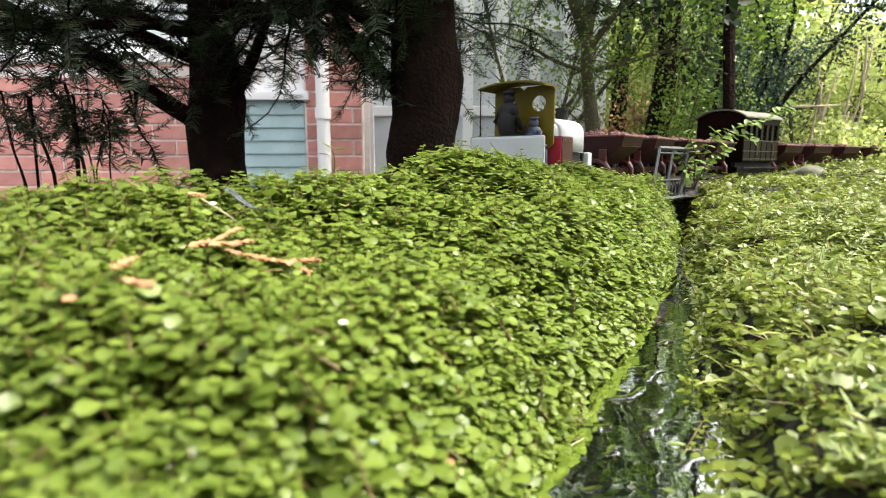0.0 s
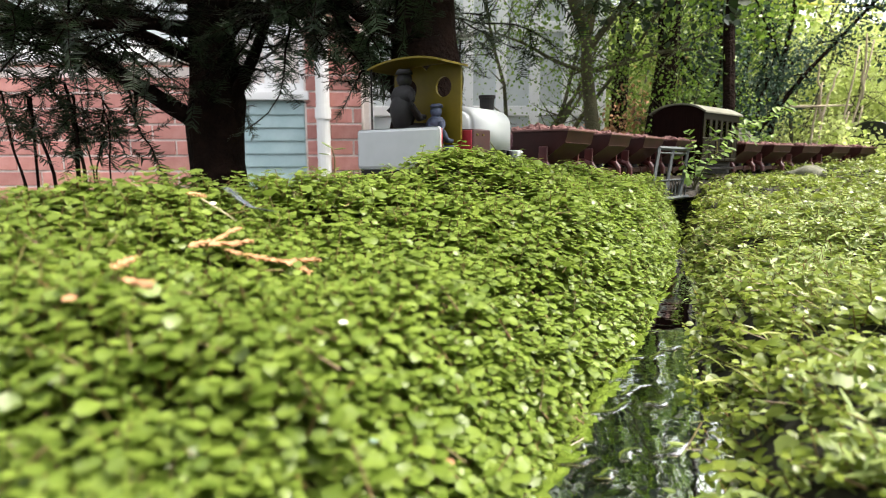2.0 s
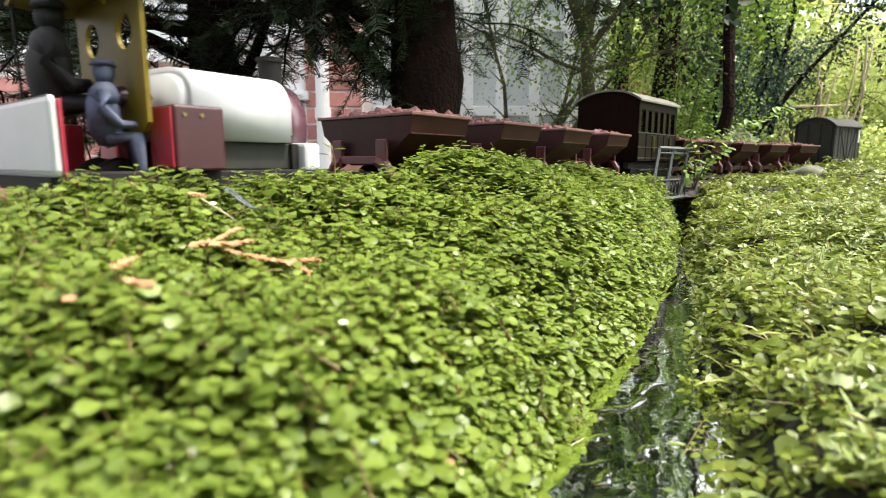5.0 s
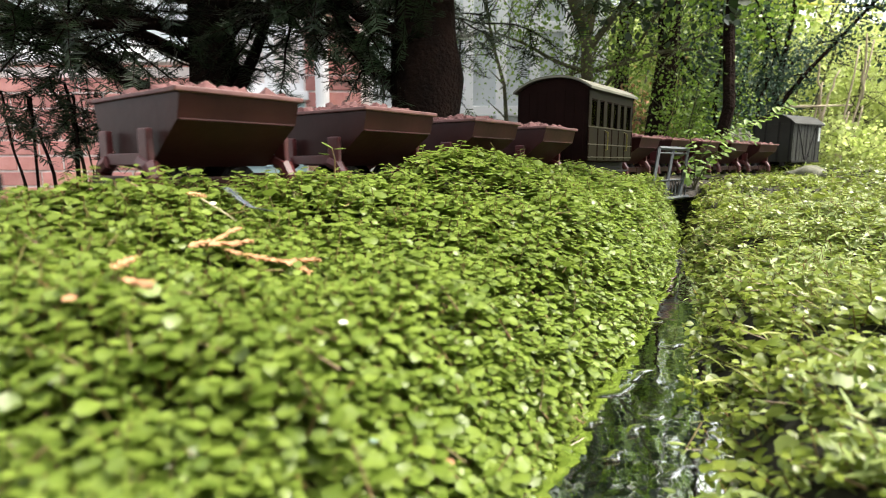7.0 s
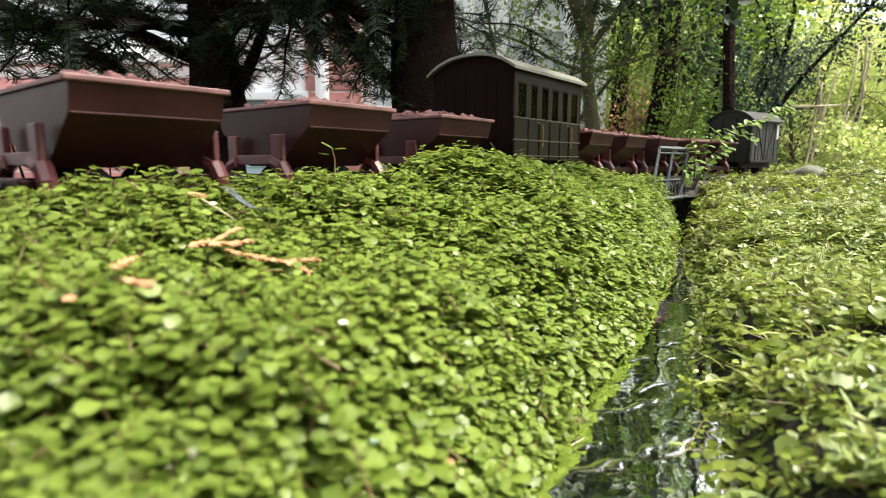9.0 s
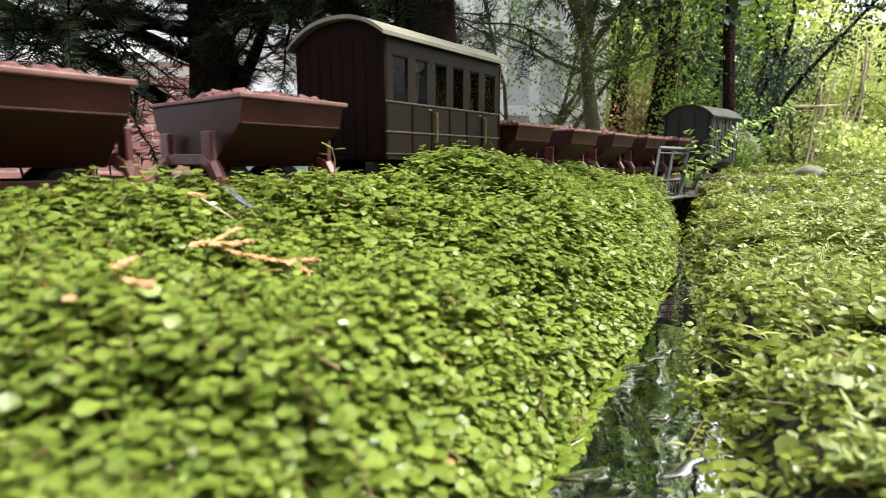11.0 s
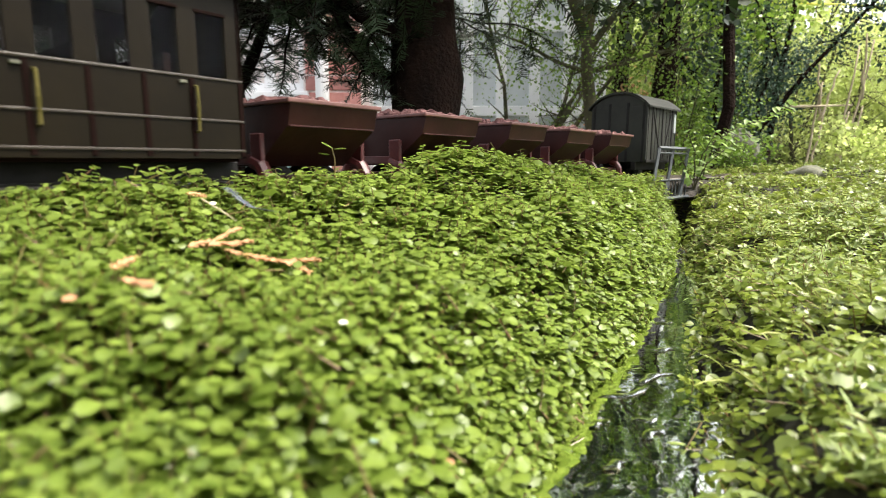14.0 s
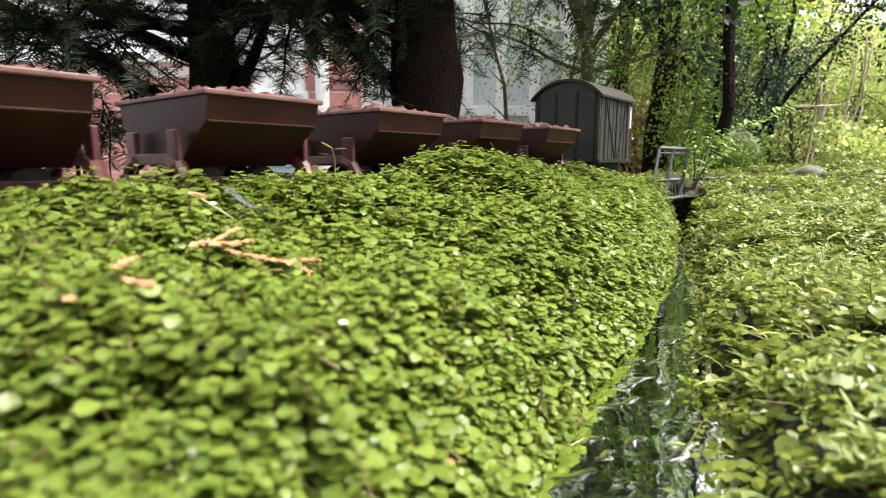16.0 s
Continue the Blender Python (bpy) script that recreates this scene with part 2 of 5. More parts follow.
def lumps(x, y, k, seed):
    """Cheap smooth unevenness."""
    r = np.random.RandomState(seed)
    z = 0
    for i in range(7):
        a, f, ph = r.uniform(0, 6.28), k * r.uniform(0.5, 1.6), r.uniform(0, 6.28)
        z = z + np.sin((x * math.cos(a) + y * math.sin(a)) * f + ph)
    return z / 7


def land(x, y):
    """Height of the planted ground."""
    x, y = np.asarray(x, float), np.asarray(y, float)
    half = stream_half(y)
    u = x - stream_x(y)
    ul, ur = -u - half, u - half
    q = -0.7885 * x + 0.6150 * y
    s = 0.6150 * x + 0.7885 * y
    near = np.interp(q, [-0.2, 0.0, 0.08, 0.16, 0.235, 0.285, 0.33], [0.082, 0.084, 0.088, 0.098, 0.112, 0.130, 0.118])
    crest = np.interp(s, [-0.4, 0.0, 0.16, 0.24, 0.33, 0.42, 0.5, 0.62, 0.85, 1.2], [0.004, 0.008, 0.009, 0.008, 0.017, 0.026, 0.016, 0.004, -0.006, -0.012])
    left = near + crest * sstep((q - 0.05) / 0.22)
    beyond = sstep((q - 0.29) / 0.04)
    bed_z = RAIL - 0.016
    left = left * (1 - beyond) + bed_z * beyond
    left = left + (-0.06 - left) * sstep((q - 0.42) / 0.4)
    left = WATER - 0.01 + (left - WATER + 0.01) * sstep(0.25 + ul / 0.065)
    right = np.interp(ur, [0, 0.03, 0.1, 0.3, 0.8, 2.0], [0.050, 0.064, 0.070, 0.08, 0.11, 0.14]) + np.interp(y, [0.0, 0.3, 0.6, 1.0, 1.5, 2.5], [-0.012, -0.004, 0.004, 0.026, 0.036, 0.05])
    right = WATER - 0.01 + (right - WATER + 0.01) * sstep(0.25 + ur / 0.05)
    right = right + (0.018 * (lumps(x, y, 30, 41) + 0.2) + 0.012 * lumps(x, y, 60, 42)) * sstep((ur - 0.01) / 0.05)
    z = np.where(u < 0, left, right)
    z = z + (0.012 * lumps(x, y, 38, 5) + 0.009 * lumps(x, y, 95, 15)) * sstep(np.maximum(ul, ur) / 0.05) * (1 - beyond)
    return np.where(np.maximum(ul, ur) < 0, 0.004, z)


def spot(x, y, lift=0.008):
    """Where the line of sight through (x, y) of the view plane meets the planted ground."""
    dx, dz = (x - 784) / 982.1, (287 - y) / 982.1
    for k in range(60, 1200):
        d = k * 0.001
        if 0.15 + dz * d <= float(land(dx * d, d)) + lift:
            break
    return Vector((dx * d, d, 0.15 + dz * d))


def ground_z(x, y):
    """The soil's height, levelling out far off."""
    far = sstep((np.hypot(x, y) - 1.7) / 0.9)
    return land(x, y) * (1 - far) - 0.06 * far


# ---- ground ----
def build_ground():
    xs = np.concatenate([[-60, -12, -5, -3, -2, -1.4, -1.0], np.arange(-0.8, 1.4, 0.012), [1.6, 2, 3, 5, 12, 60]])
    ys = np.concatenate([[-60, -10, -3, -1.2, -0.7], np.arange(-0.4, 1.7, 0.012), [1.8, 2, 2.4, 3, 5, 12, 60]])
    gx, gy = np.meshgrid(xs, ys)
    gz = ground_z(gx, gy)
    v = np.stack([gx.ravel(), gy.ravel(), gz.ravel() - 0.006], 1)
    ny, nx = gx.shape
    i = np.arange(ny * nx).reshape(ny, nx)
    f = np.stack([i[:-1, :-1], i[:-1, 1:], i[1:, 1:], i[1:, :-1]], -1).reshape(-1)
    g = soup("ground", v, 4, f, M["soil"], True)
    tagged(g, "very dark garden soil under the plants", "ground", kind="structure")


build_ground()


def build_water():
    n = 160
    ys = np.linspace(-0.5, 1.45, n)
    us = np.linspace(-0.075, 0.075, 22)
    gy, gu = np.meshgrid(ys, us, indexing="ij")
    gx = stream_x(gy) + gu
    gz = WATER + 0.0002 * lumps(gx, gy, 160, 9) + 0.0007 * lumps(gx, gy, 70, 3)
    i = np.arange(gx.size).reshape(gx.shape)
    f = np.stack([i[:-1, :-1], i[1:, :-1], i[1:, 1:], i[:-1, 1:]], -1).reshape(-1)
    w = soup("water", np.stack([gx.ravel(), gy.ravel(), gz.ravel()], 1), 4, f, M["water"], True)
    w.visible_shadow = False
    tagged(w, "clear shallow rippling water of the little stream", "stream", kind="structure")
    gz = 0.010 + 0.004 * lumps(gx, gy, 60, 21)
    b = soup("stream_bed", np.stack([gx.ravel(), gy.ravel(), gz.ravel()], 1), 4, f, M["bed"], True)
    tagged(b, "muddy brown and green stream bed", "stream bed", kind="structure")


build_water()


# ---- carpets of small leaves ----
def leaf_soup(name, pos, nrm, size, material, seg=7, cup=0.18, seed=1, asp=(0.75, 1.0)):
    """Round, slightly cupped leaves at the given places."""
    r = np.random.RandomState(seed)
    n = len(pos)
    nrm = nrm / np.linalg.norm(nrm, axis=1, keepdims=True)
    t = np.cross(nrm, r.normal(size=(n, 3)))
    t /= np.linalg.norm(t, axis=1, keepdims=True)
    b = np.cross(nrm, t)
    ang = np.linspace(0, 2 * math.pi, seg, endpoint=False)
    ca, sa = np.cos(ang), np.sin(ang)
    wob = 1 + r.uniform(-0.10, 0.10, (n, seg))
    asp = r.uniform(asp[0], asp[1], (n, 1))
    ring = (pos[:, None] + size[:, None, None] * ((ca * wob)[..., None] * t[:, None] + (sa * wob * asp)[..., None] * b[:, None] + (cup * r.uniform(-0.6, 1.3, (n, 1)) + 0.12 * np.cos(2 * ang)[None] * r.uniform(-1, 1, (n, 1)))[..., None] * nrm[:, None]))
    v = np.concatenate([pos[:, None], ring], 1).reshape(-1, 3)
    k = np.arange(seg)
    tri = np.stack([np.zeros(seg, int), 1 + k, 1 + (k + 1) % seg], 1)
    f = (np.arange(n)[:, None, None] * (seg + 1) + tri[None]).reshape(-1)
    return soup(name, v, 3, f, material, True)


def stick_soup(name, a, b, w, material):
    """Thin three-sided sticks from a to b."""
    n = len(a)
    d = b - a
    t = np.cross(d, [0.31, 0.2, 0.93])
    t /= np.linalg.norm(t, axis=1, keepdims=True) + 1e-9
    c = np.cross(d, t)
    c /= np.linalg.norm(c, axis=1, keepdims=True) + 1e-9
    offs = [t, -0.5 * t + 0.87 * c, -0.5 * t - 0.87 * c]
    w = np.broadcast_to(w, (n,))[:, None]
    v = np.stack([a + offs[0] * w, a + offs[1] * w, a + offs[2] * w, b + offs[0] * w * 0.6, b + offs[1] * w * 0.6, b + offs[2] * w * 0.6], 1).reshape(-1, 3)
    q = np.array([[0, 1, 4, 3], [1, 2, 5, 4], [2, 0, 3, 5]])
    f = (np.arange(n)[:, None, None] * 6 + q[None]).reshape(-1)
    return soup(name, v, 4, f, material)


def slope(x, y):
    e = 0.006
    gx = (land(x + e, y) - land(x - e, y)) / (2 * e)
    gy = (land(x, y + e) - land(x, y - e)) / (2 * e)
    n = np.stack([-np.clip(gx, -2.5, 2.5), -np.clip(gy, -2.5, 2.5), np.ones_like(x)], 1)
    return n / np.linalg.norm(n, axis=1, keepdims=True)


def ovate_soup(name, base, out, up, length, wide, material, seed, fold=0.16, droop=0.12, pointed=0.0):
    """Ovate leaves creased along the midrib, from the petiole's end outwards."""
    r = np.random.RandomState(seed)
    n = len(base)
    out = out - up * np.sum(out * up, 1, keepdims=True)
    out /= np.linalg.norm(out, axis=1, keepdims=True) + 1e-9
    side = np.cross(up, out)
    ln = length[:, None]
    hw = ln * 0.5 * np.broadcast_to(wide, (n,))[:, None]
    fd = r.uniform(0.2, 1.5, (n, 1)) * fold
    dr = r.uniform(-0.3, 1.6, (n, 1)) * droop
    vs = [base, base + out * ln * 0.5 + up * ln * dr * 0.25, base + out * ln - up * ln * dr]
    for sg in (-1, 1):
        for f, w in ((0.14, 0.70 - 0.2 * pointed), (0.5, 1.0 - 0.1 * pointed), (0.86, 0.74 - 0.42 * pointed)):
            w = w * r.uniform(0.9, 1.1, (n, 1))
            vs.append(base + out * ln * f + side * sg * hw * w + up * (hw * w * fd + ln * dr * (0.25 - (f - 0.5) ** 2 - f * f * 0.6)))
    v = np.stack(vs, 1).reshape(-1, 3)
    tri = np.array([[0, 1, 3], [1, 4, 3], [1, 5, 4], [1, 2, 5], [0, 6, 1], [1, 6, 7], [1, 7, 8], [1, 8, 2]])
    f = (np.arange(n)[:, None, None] * 9 + tri[None]).reshape(-1)
    return soup(name, v, 3, f, material, True)


def unit(a):
    return a / (np.linalg.norm(a, axis=1, keepdims=True) + 1e-9)


def carpet(name, x, y, size, material, thick, seed, label, lean=(0.0, 0.0), tilt=0.22, wide=(0.75, 1.0), pointed=0.0, levels=4, shore=0.0):
    """Creeping sprigs: a short stem at each place with opposite pairs of leaves up to its tip."""
    r = np.random.RandomState(seed)
    n = len(x)
    nr = slope(x, y)
    d = nr * 0.5 + np.array([lean[0], lean[1], 0.5]) + r.normal(size=(n, 3)) * 0.36
    d[:, 0] += shore * np.exp(-np.abs(x - stream_x(y)) / 0.05)
    d = unit(d)
    ln = size * r.uniform(3.4, 6.2, n)
    tip = np.stack([x, y, land(x, y)], 1) + nr * (r.beta(1.6, 1.8, n) * thick - thick * 0.35)[:, None]
    base = tip - d * ln[:, None]
    t = unit(np.cross(d, r.normal(size=(n, 3))))
    b = np.cross(d, t)
    P, O, U, S = [], [], [], []
    for lv in range(levels):
        f = (1.0, 0.80, 0.58, 0.36)[lv]
        ax = t if lv % 2 == 0 else b
        for sg in (-1, 1):
            s = size * (0.62, 0.95, 1.05, 1.0)[lv] * r.uniform(0.75, 1.2, n)
            out = unit(ax * sg + r.normal(size=(n, 3)) * 0.2)
            up = unit(np.array([0, 0, 0.95]) + d * (0.55, 0.4, 0.3, 0.25)[lv] + out * 0.10 + r.normal(size=(n, 3)) * tilt)
            P.append(base + d * (ln * f)[:, None] + out * (s * 0.25)[:, None])
            O.append(out)
            U.append(up)
            S.append(s * 2)
    cat = np.concatenate
    m = len(x) * 2 * levels
    ob = ovate_soup(name, cat(P), cat(O), cat(U), cat(S), r.uniform(wide[0], wide[1], m), material, seed, pointed=pointed)
    tagged(ob, label, "plant", kind="stuff")
    st = stick_soup(name.replace("leaves", "stems"), base - d * 0.004, tip, 0.00042, M["stem"])
    tagged(st, "thin reddish stems of the creeping plants", "plant stems", kind="stuff")


def grass_soup(name, x, y, length, width, material, seed, lean):
    """Flat arching pointed blades."""
    r = np.random.RandomState(seed)
    n = len(x)
    base = np.stack([x, y, land(x, y) - 0.003], 1)
    d = unit(slope(x, y) * 0.5 + np.array([lean[0], lean[1], 0.55]) + r.normal(size=(n, 3)) * 0.34)
    side = unit(np.cross(d, r.normal(size=(n, 3)) + np.array([0, 0, 0.6])))
    bend = unit(d * np.array([1, 1, 0.0]) + r.normal(size=(n, 3)) * 0.15 + 1e-6)
    vs = []
    for f, w in ((0.0, 0.7), (0.4, 1.0), (0.75, 0.7), (1.0, 0.06)):
        c = base + d * (length * f)[:, None] + bend * (length * 0.35 * f * f)[:, None] - np.array([0, 0, 1.0]) * (length * 0.22 * f ** 3)[:, None]
        vs += [c - side * (width * w)[:, None], c + side * (width * w)[:, None]]
    v = np.stack(vs, 1).reshape(-1, 3)
    q = np.array([[0, 1, 3, 2], [2, 3, 5, 4], [4, 5, 7, 6]])
    f = (np.arange(n)[:, None, None] * 8 + q[None]).reshape(-1)
    return soup(name, v, 4, f, material, True)


def scatter(n, x0, x1, y0, y1, seed, keep):
    r = np.random.RandomState(seed)
    x, y = r.uniform(x0, x1, n), r.uniform(y0, y1, n)
    k = keep(x, y)
    return x[k], y[k]


def left_bank(x, y):
    q = -0.7885 * x + 0.6150 * y
    u = stream_x(y) - x - stream_half(y)
    return (q < 0.325) & (u > -0.003) & (np.abs(x) < 0.9 * y + 0.12)


def right_bank(x, y):
    u = x - stream_x(y) - stream_half(y)
    return (u > -0.003) & (x < 0.95 * y + 0.15)


def grow_left():
    r = np.random.RandomState(2)
    lab = "dense carpet of tiny round bright green creeper leaves"
    x, y = scatter(21000, -0.42, 0.3, 0.03, 0.66, 11, left_bank)
    size = np.interp(y, [0.05, 0.2, 0.45], [0.0024, 0.0029, 0.0038]) * r.uniform(0.6, 1.25, len(x))
    carpet("creeper_leaves", x, y, size, M["leaf"], 0.016, 31, lab, shore=0.5)
    x, y = scatter(5000, -0.3, 0.1, 0.03, 0.26, 17, left_bank)
    carpet("creeper_leaves", x, y, r.uniform(0.0016, 0.0028, len(x)), M["leaf"], 0.012, 35, lab, levels=3)
    x, y = scatter(22000, -0.1, 0.32, 0.08, 0.66, 27, lambda a, b: left_bank(a, b) & (stream_x(b) - stream_half(b) - a < 0.06))
    carpet("creeper_leaves", x, y, r.uniform(0.0024, 0.0036, len(x)), M["leaf"], 0.014, 39, lab, levels=4, shore=0.9)
    x, y = scatter(7000, 0.0, 0.52, 0.66, 1.08, 12, left_bank)
    carpet("creeper_leaves", x, y, r.uniform(0.0026, 0.0044, len(x)), M["leaf"], 0.022, 32, lab, levels=3, shore=0.4)


def grow_right():
    r = np.random.RandomState(3)
    lab = "sunlit yellow-green creeping leaves on the stream bank"
    x, y = scatter(14000, -0.02, 0.75, 0.05, 0.7, 13, right_bank)
    size = np.interp(y, [0.1, 0.3, 0.6], [0.0030, 0.0034, 0.0041]) * r.uniform(0.55, 1.3, len(x))
    carpet("bank_leaves", x, y, size, M["leaf_right"], 0.022, 33, lab, (-0.3, -0.1), 0.32, (0.55, 0.95), 0.2, shore=-0.5)
    x, y = scatter(9500, -0.02, 0.75, 0.05, 0.75, 18, lambda a, b: right_bank(a, b) & (lumps(a, b, 26, 52) > -0.12))
    carpet("bank_leaves", x, y, r.uniform(0.0036, 0.0066, len(x)), M["blade"], 0.028, 36, "pale narrow pointed leaves among the bank plants", (-0.5, -0.15), 0.5, (0.2, 0.36), 0.9, 3)
    x, y = scatter(12000, 0.2, 1.7, 0.7, 1.6, 14, right_bank)
    carpet("bank_leaves", x, y, r.uniform(0.0034, 0.006, len(x)), M["leaf_right"], 0.03, 34, lab, (-0.2, -0.1), 0.4, (0.5, 0.95), 0.3, 3)
    x, y = scatter(7500, 0.05, 0.9, 0.1, 0.9, 15, lambda a, b: right_bank(a, b) & (a - stream_x(b) > 0.045) & (lumps(a, b, 40, 77) > -0.05))
    n = len(x)
    st = grass_soup("grass_blades", x, y, r.uniform(0.010, 0.022, n), r.uniform(0.0004, 0.0009, n), M["grass"], 41, (-0.5, -0.2))
    tagged(st, "arching yellow-green grass blades on the bank", "grass", kind="stuff")


grow_left()
grow_right()


# ---- the railway ----
def build_track():
    bm = bmesh.new()
    ss = np.arange(-1.7, 4.6, 0.06)
    prof = [(-0.05, -0.040), (-0.042, -0.0105), (0.042, -0.0105), (0.05, -0.040)]
    rows = [[bm.verts.new(on_track(s, q, z)) for q, z in prof] for s in ss]
    for a, b in zip(rows[:-1], rows[1:]):
        for k in range(3):
            bm.faces.new((a[k], a[k + 1], b[k + 1], b[k]))
    tagged(link("track_bed", bm, M["ballast"]), "dark stone ballast bed under the miniature track", "track bed", kind="structure")
    root = tagged(new("miniature_track"), "narrow miniature railway track with steel rails on dark sleepers", "track", kind="structure")
    for q in (-0.016, 0.016):
        bm = bmesh.new()
        prof = [(-0.0025, -0.006), (-0.0008, -0.0045), (-0.0014, 0), (0.0014, 0), (0.0008, -0.0045), (0.0025, -0.006)]
        rows = [[bm.verts.new(on_track(s, q + a, z)) for a, z in prof] for s in ss]
        for a, b in zip(rows[:-1], rows[1:]):
            for k in range(6):
                bm.faces.new((a[k], a[(k + 1) % 6], b[(k + 1) % 6], b[k]))
        part("rail", bm, M["steel"], root)
    bm = bmesh.new()
    box(bm, -0.006, -0.033, -0.012, 0.006, 0.033, -0.006, 0.0008)
    first = part("sleeper", bm, M["sleeper"], root)
    p, h = track(-1.2)
    first.matrix_basis = pose(p.x, p.y, RAIL, 0, 0, h)
    for i in range(1, 150):
        p, h = track(-1.2 + i * 0.028)
        o = new("sleeper", first.data)
        o.parent = root
        o.matrix_basis = pose(p.x, p.y, RAIL, 0, 0, h)


build_track()

TRAIN = []          # (thing, distance behind the coach's leading corner)
SPEED = 0.0953
COACH_AT = 0.1703   # arc length of the coach's leading corner at 12.5 s


def wheelset(root, x, r=0.012):
    bm = bmesh.new()
    for sgn in (-1, 1):
        cyl(bm, (0, sgn * 0.0145, 0), (0, sgn * 0.0185, 0), r, seg=20)
        cyl(bm, (0, sgn * 0.0135, 0), (0, sgn * 0.0146, 0), r + 0.0016, seg=20)
        cyl(bm, (0, sgn * 0.0185, 0), (0, sgn * 0.0205, 0), r * 0.35, seg=10)
    cyl(bm, (0, -0.021, 0), (0, 0.021, 0), 0.0017, seg=8)
    w = part("wheelset", bm, M["black"], root, "black iron wheels on an axle", True)
    w.location = (x, 0, r)
    WHEELS.append((w, r))
    return w


WHEELS = []


def build_wagon(seed):
    r = random.Random(seed)
    root = new("tipper_wagon")
    L, W, Z = 0.084, 0.057, 0.0655
    # flared tub with a rolled rim, open on top
    bm = bmesh.new()
    out = [(-W, Z), (-0.053, Z - 0.015), (-0.028, 0.032), (-0.018, 0.024), (0.018, 0.024), (0.028, 0.032), (0.053, Z - 0.015), (W, Z)]
    prism(bm, out, 0.003, L - 0.003, "x")
    part("tub", bm, M["maroon"], root)
    bm = bmesh.new()
    w = 0.0016
    box(bm, 0, -W - w, Z - 0.001, L, -W + w, Z + 0.0022, 0.0008)
    box(bm, 0, W - w, Z - 0.001, L, W + w, Z + 0.0022, 0.0008)
    box(bm, 0.001, -W, Z - 0.0008, 0.0045, W, Z + 0.0018, 0.0006)
    box(bm, L - 0.0045, -W, Z - 0.0008, L - 0.001, W, Z + 0.0018, 0.0006)
    part("rim", bm, M["rim"], root, "scuffed pinkish rolled rim")
    bm = bmesh.new()
    box(bm, 0.004, -0.0538, Z - 0.0158, L - 0.004, -0.052, Z - 0.0146, 0.0003)
    part("seam", bm, M["maroon"], root)
    # cradle frame at each end: uprights, cross-bar and curved feet
    for x in (-0.005, L + 0.002):
        bm = bmesh.new()
        for sgn in (-1, 1):
            box(bm, x, sgn * 0.027 - 0.006, 0.022, x + 0.004, sgn * 0.027 + 0.006, 0.046, 0.001)
            tube(bm, [(x + 0.002, sgn * 0.022, 0.027), (x + 0.002, sgn * 0.031, 0.024), (x + 0.002, sgn * 0.036, 0.017), (x + 0.002, sgn * 0.037, 0.006)], [0.0048, 0.005, 0.0048, 0.004], 8)
        box(bm, x + 0.0002, -0.028, 0.025, x + 0.0038, 0.028, 0.032, 0.0006)
        part("cradle", bm, M["cradle"], root, "maroon end cradle frame")
    bm = bmesh.new()
    for sgn in (-1, 1):
        box(bm, -0.012, sgn * 0.026 - 0.003, 0.010, L + 0.012, sgn * 0.026 + 0.003, 0.018, 0.0008)
    box(bm, -0.013, -0.028, 0.009, -0.009, 0.028, 0.019, 0.0008)
    box(bm, L + 0.009, -0.028, 0.009, L + 0.013, 0.028, 0.019, 0.0008)
    for x in (0.022, L - 0.022):
        for sgn in (-1, 1):
            box(bm, x - 0.006, sgn * 0.026 - 0.004, 0.006, x + 0.006, sgn * 0.026 + 0.004, 0.018, 0.001)
    part("underframe", bm, M["maroon"], root)
    for x0, x1 in ((-0.021, -0.012), (L + 0.012, L + 0.021)):
        bm = bmesh.new()
        cyl(bm, (x0, 0, 0.014), (x1, 0, 0.014), 0.003, seg=8)
        part("buffer", bm, M["black"], root)
    for x in (0.022, L - 0.022):
        wheelset(root, x)
    # heaped lumps
    bm = bmesh.new()
    for i in range(170):
        x = r.uniform(0.008, L - 0.008)
        y = r.uniform(-W + 0.007, W - 0.007)
        h = Z - 0.004 + 0.007 * math.sin(math.pi * x / L) * (1 - (y / W) ** 2) + r.uniform(-0.002, 0.003)
        s = r.uniform(0.003, 0.0075)
        m = Matrix.Translation((x, y, h)) @ Euler((r.uniform(0, 6), r.uniform(0, 6), r.uniform(0, 6))).to_matrix().to_4x4() @ Matrix.Diagonal((s * r.uniform(0.8, 1.4), s, s * r.uniform(0.6, 0.9), 1))
        bmesh.ops.create_icosphere(bm, subdivisions=1, radius=1, matrix=m)
    box(bm, 0.006, -W + 0.012, Z - 0.02, L - 0.006, W - 0.012, Z - 0.006)
    part("stone_load", bm, M["load"], root, "heaped reddish stone lumps")
    tagged(root, "dark maroon tipper wagon heaped with reddish stones", "wagon", "wagons of the train")
    return root


def rounded_roof(half, z0, rise, n=14, t=0.003):
    top = []
    for i in range(n + 1):
        a = -1 + 2 * i / n
        top.append((a * half, z0 + rise * (1 - abs(a) ** 2.4)))
    return top + [(a, z - t) for a, z in reversed(top)]


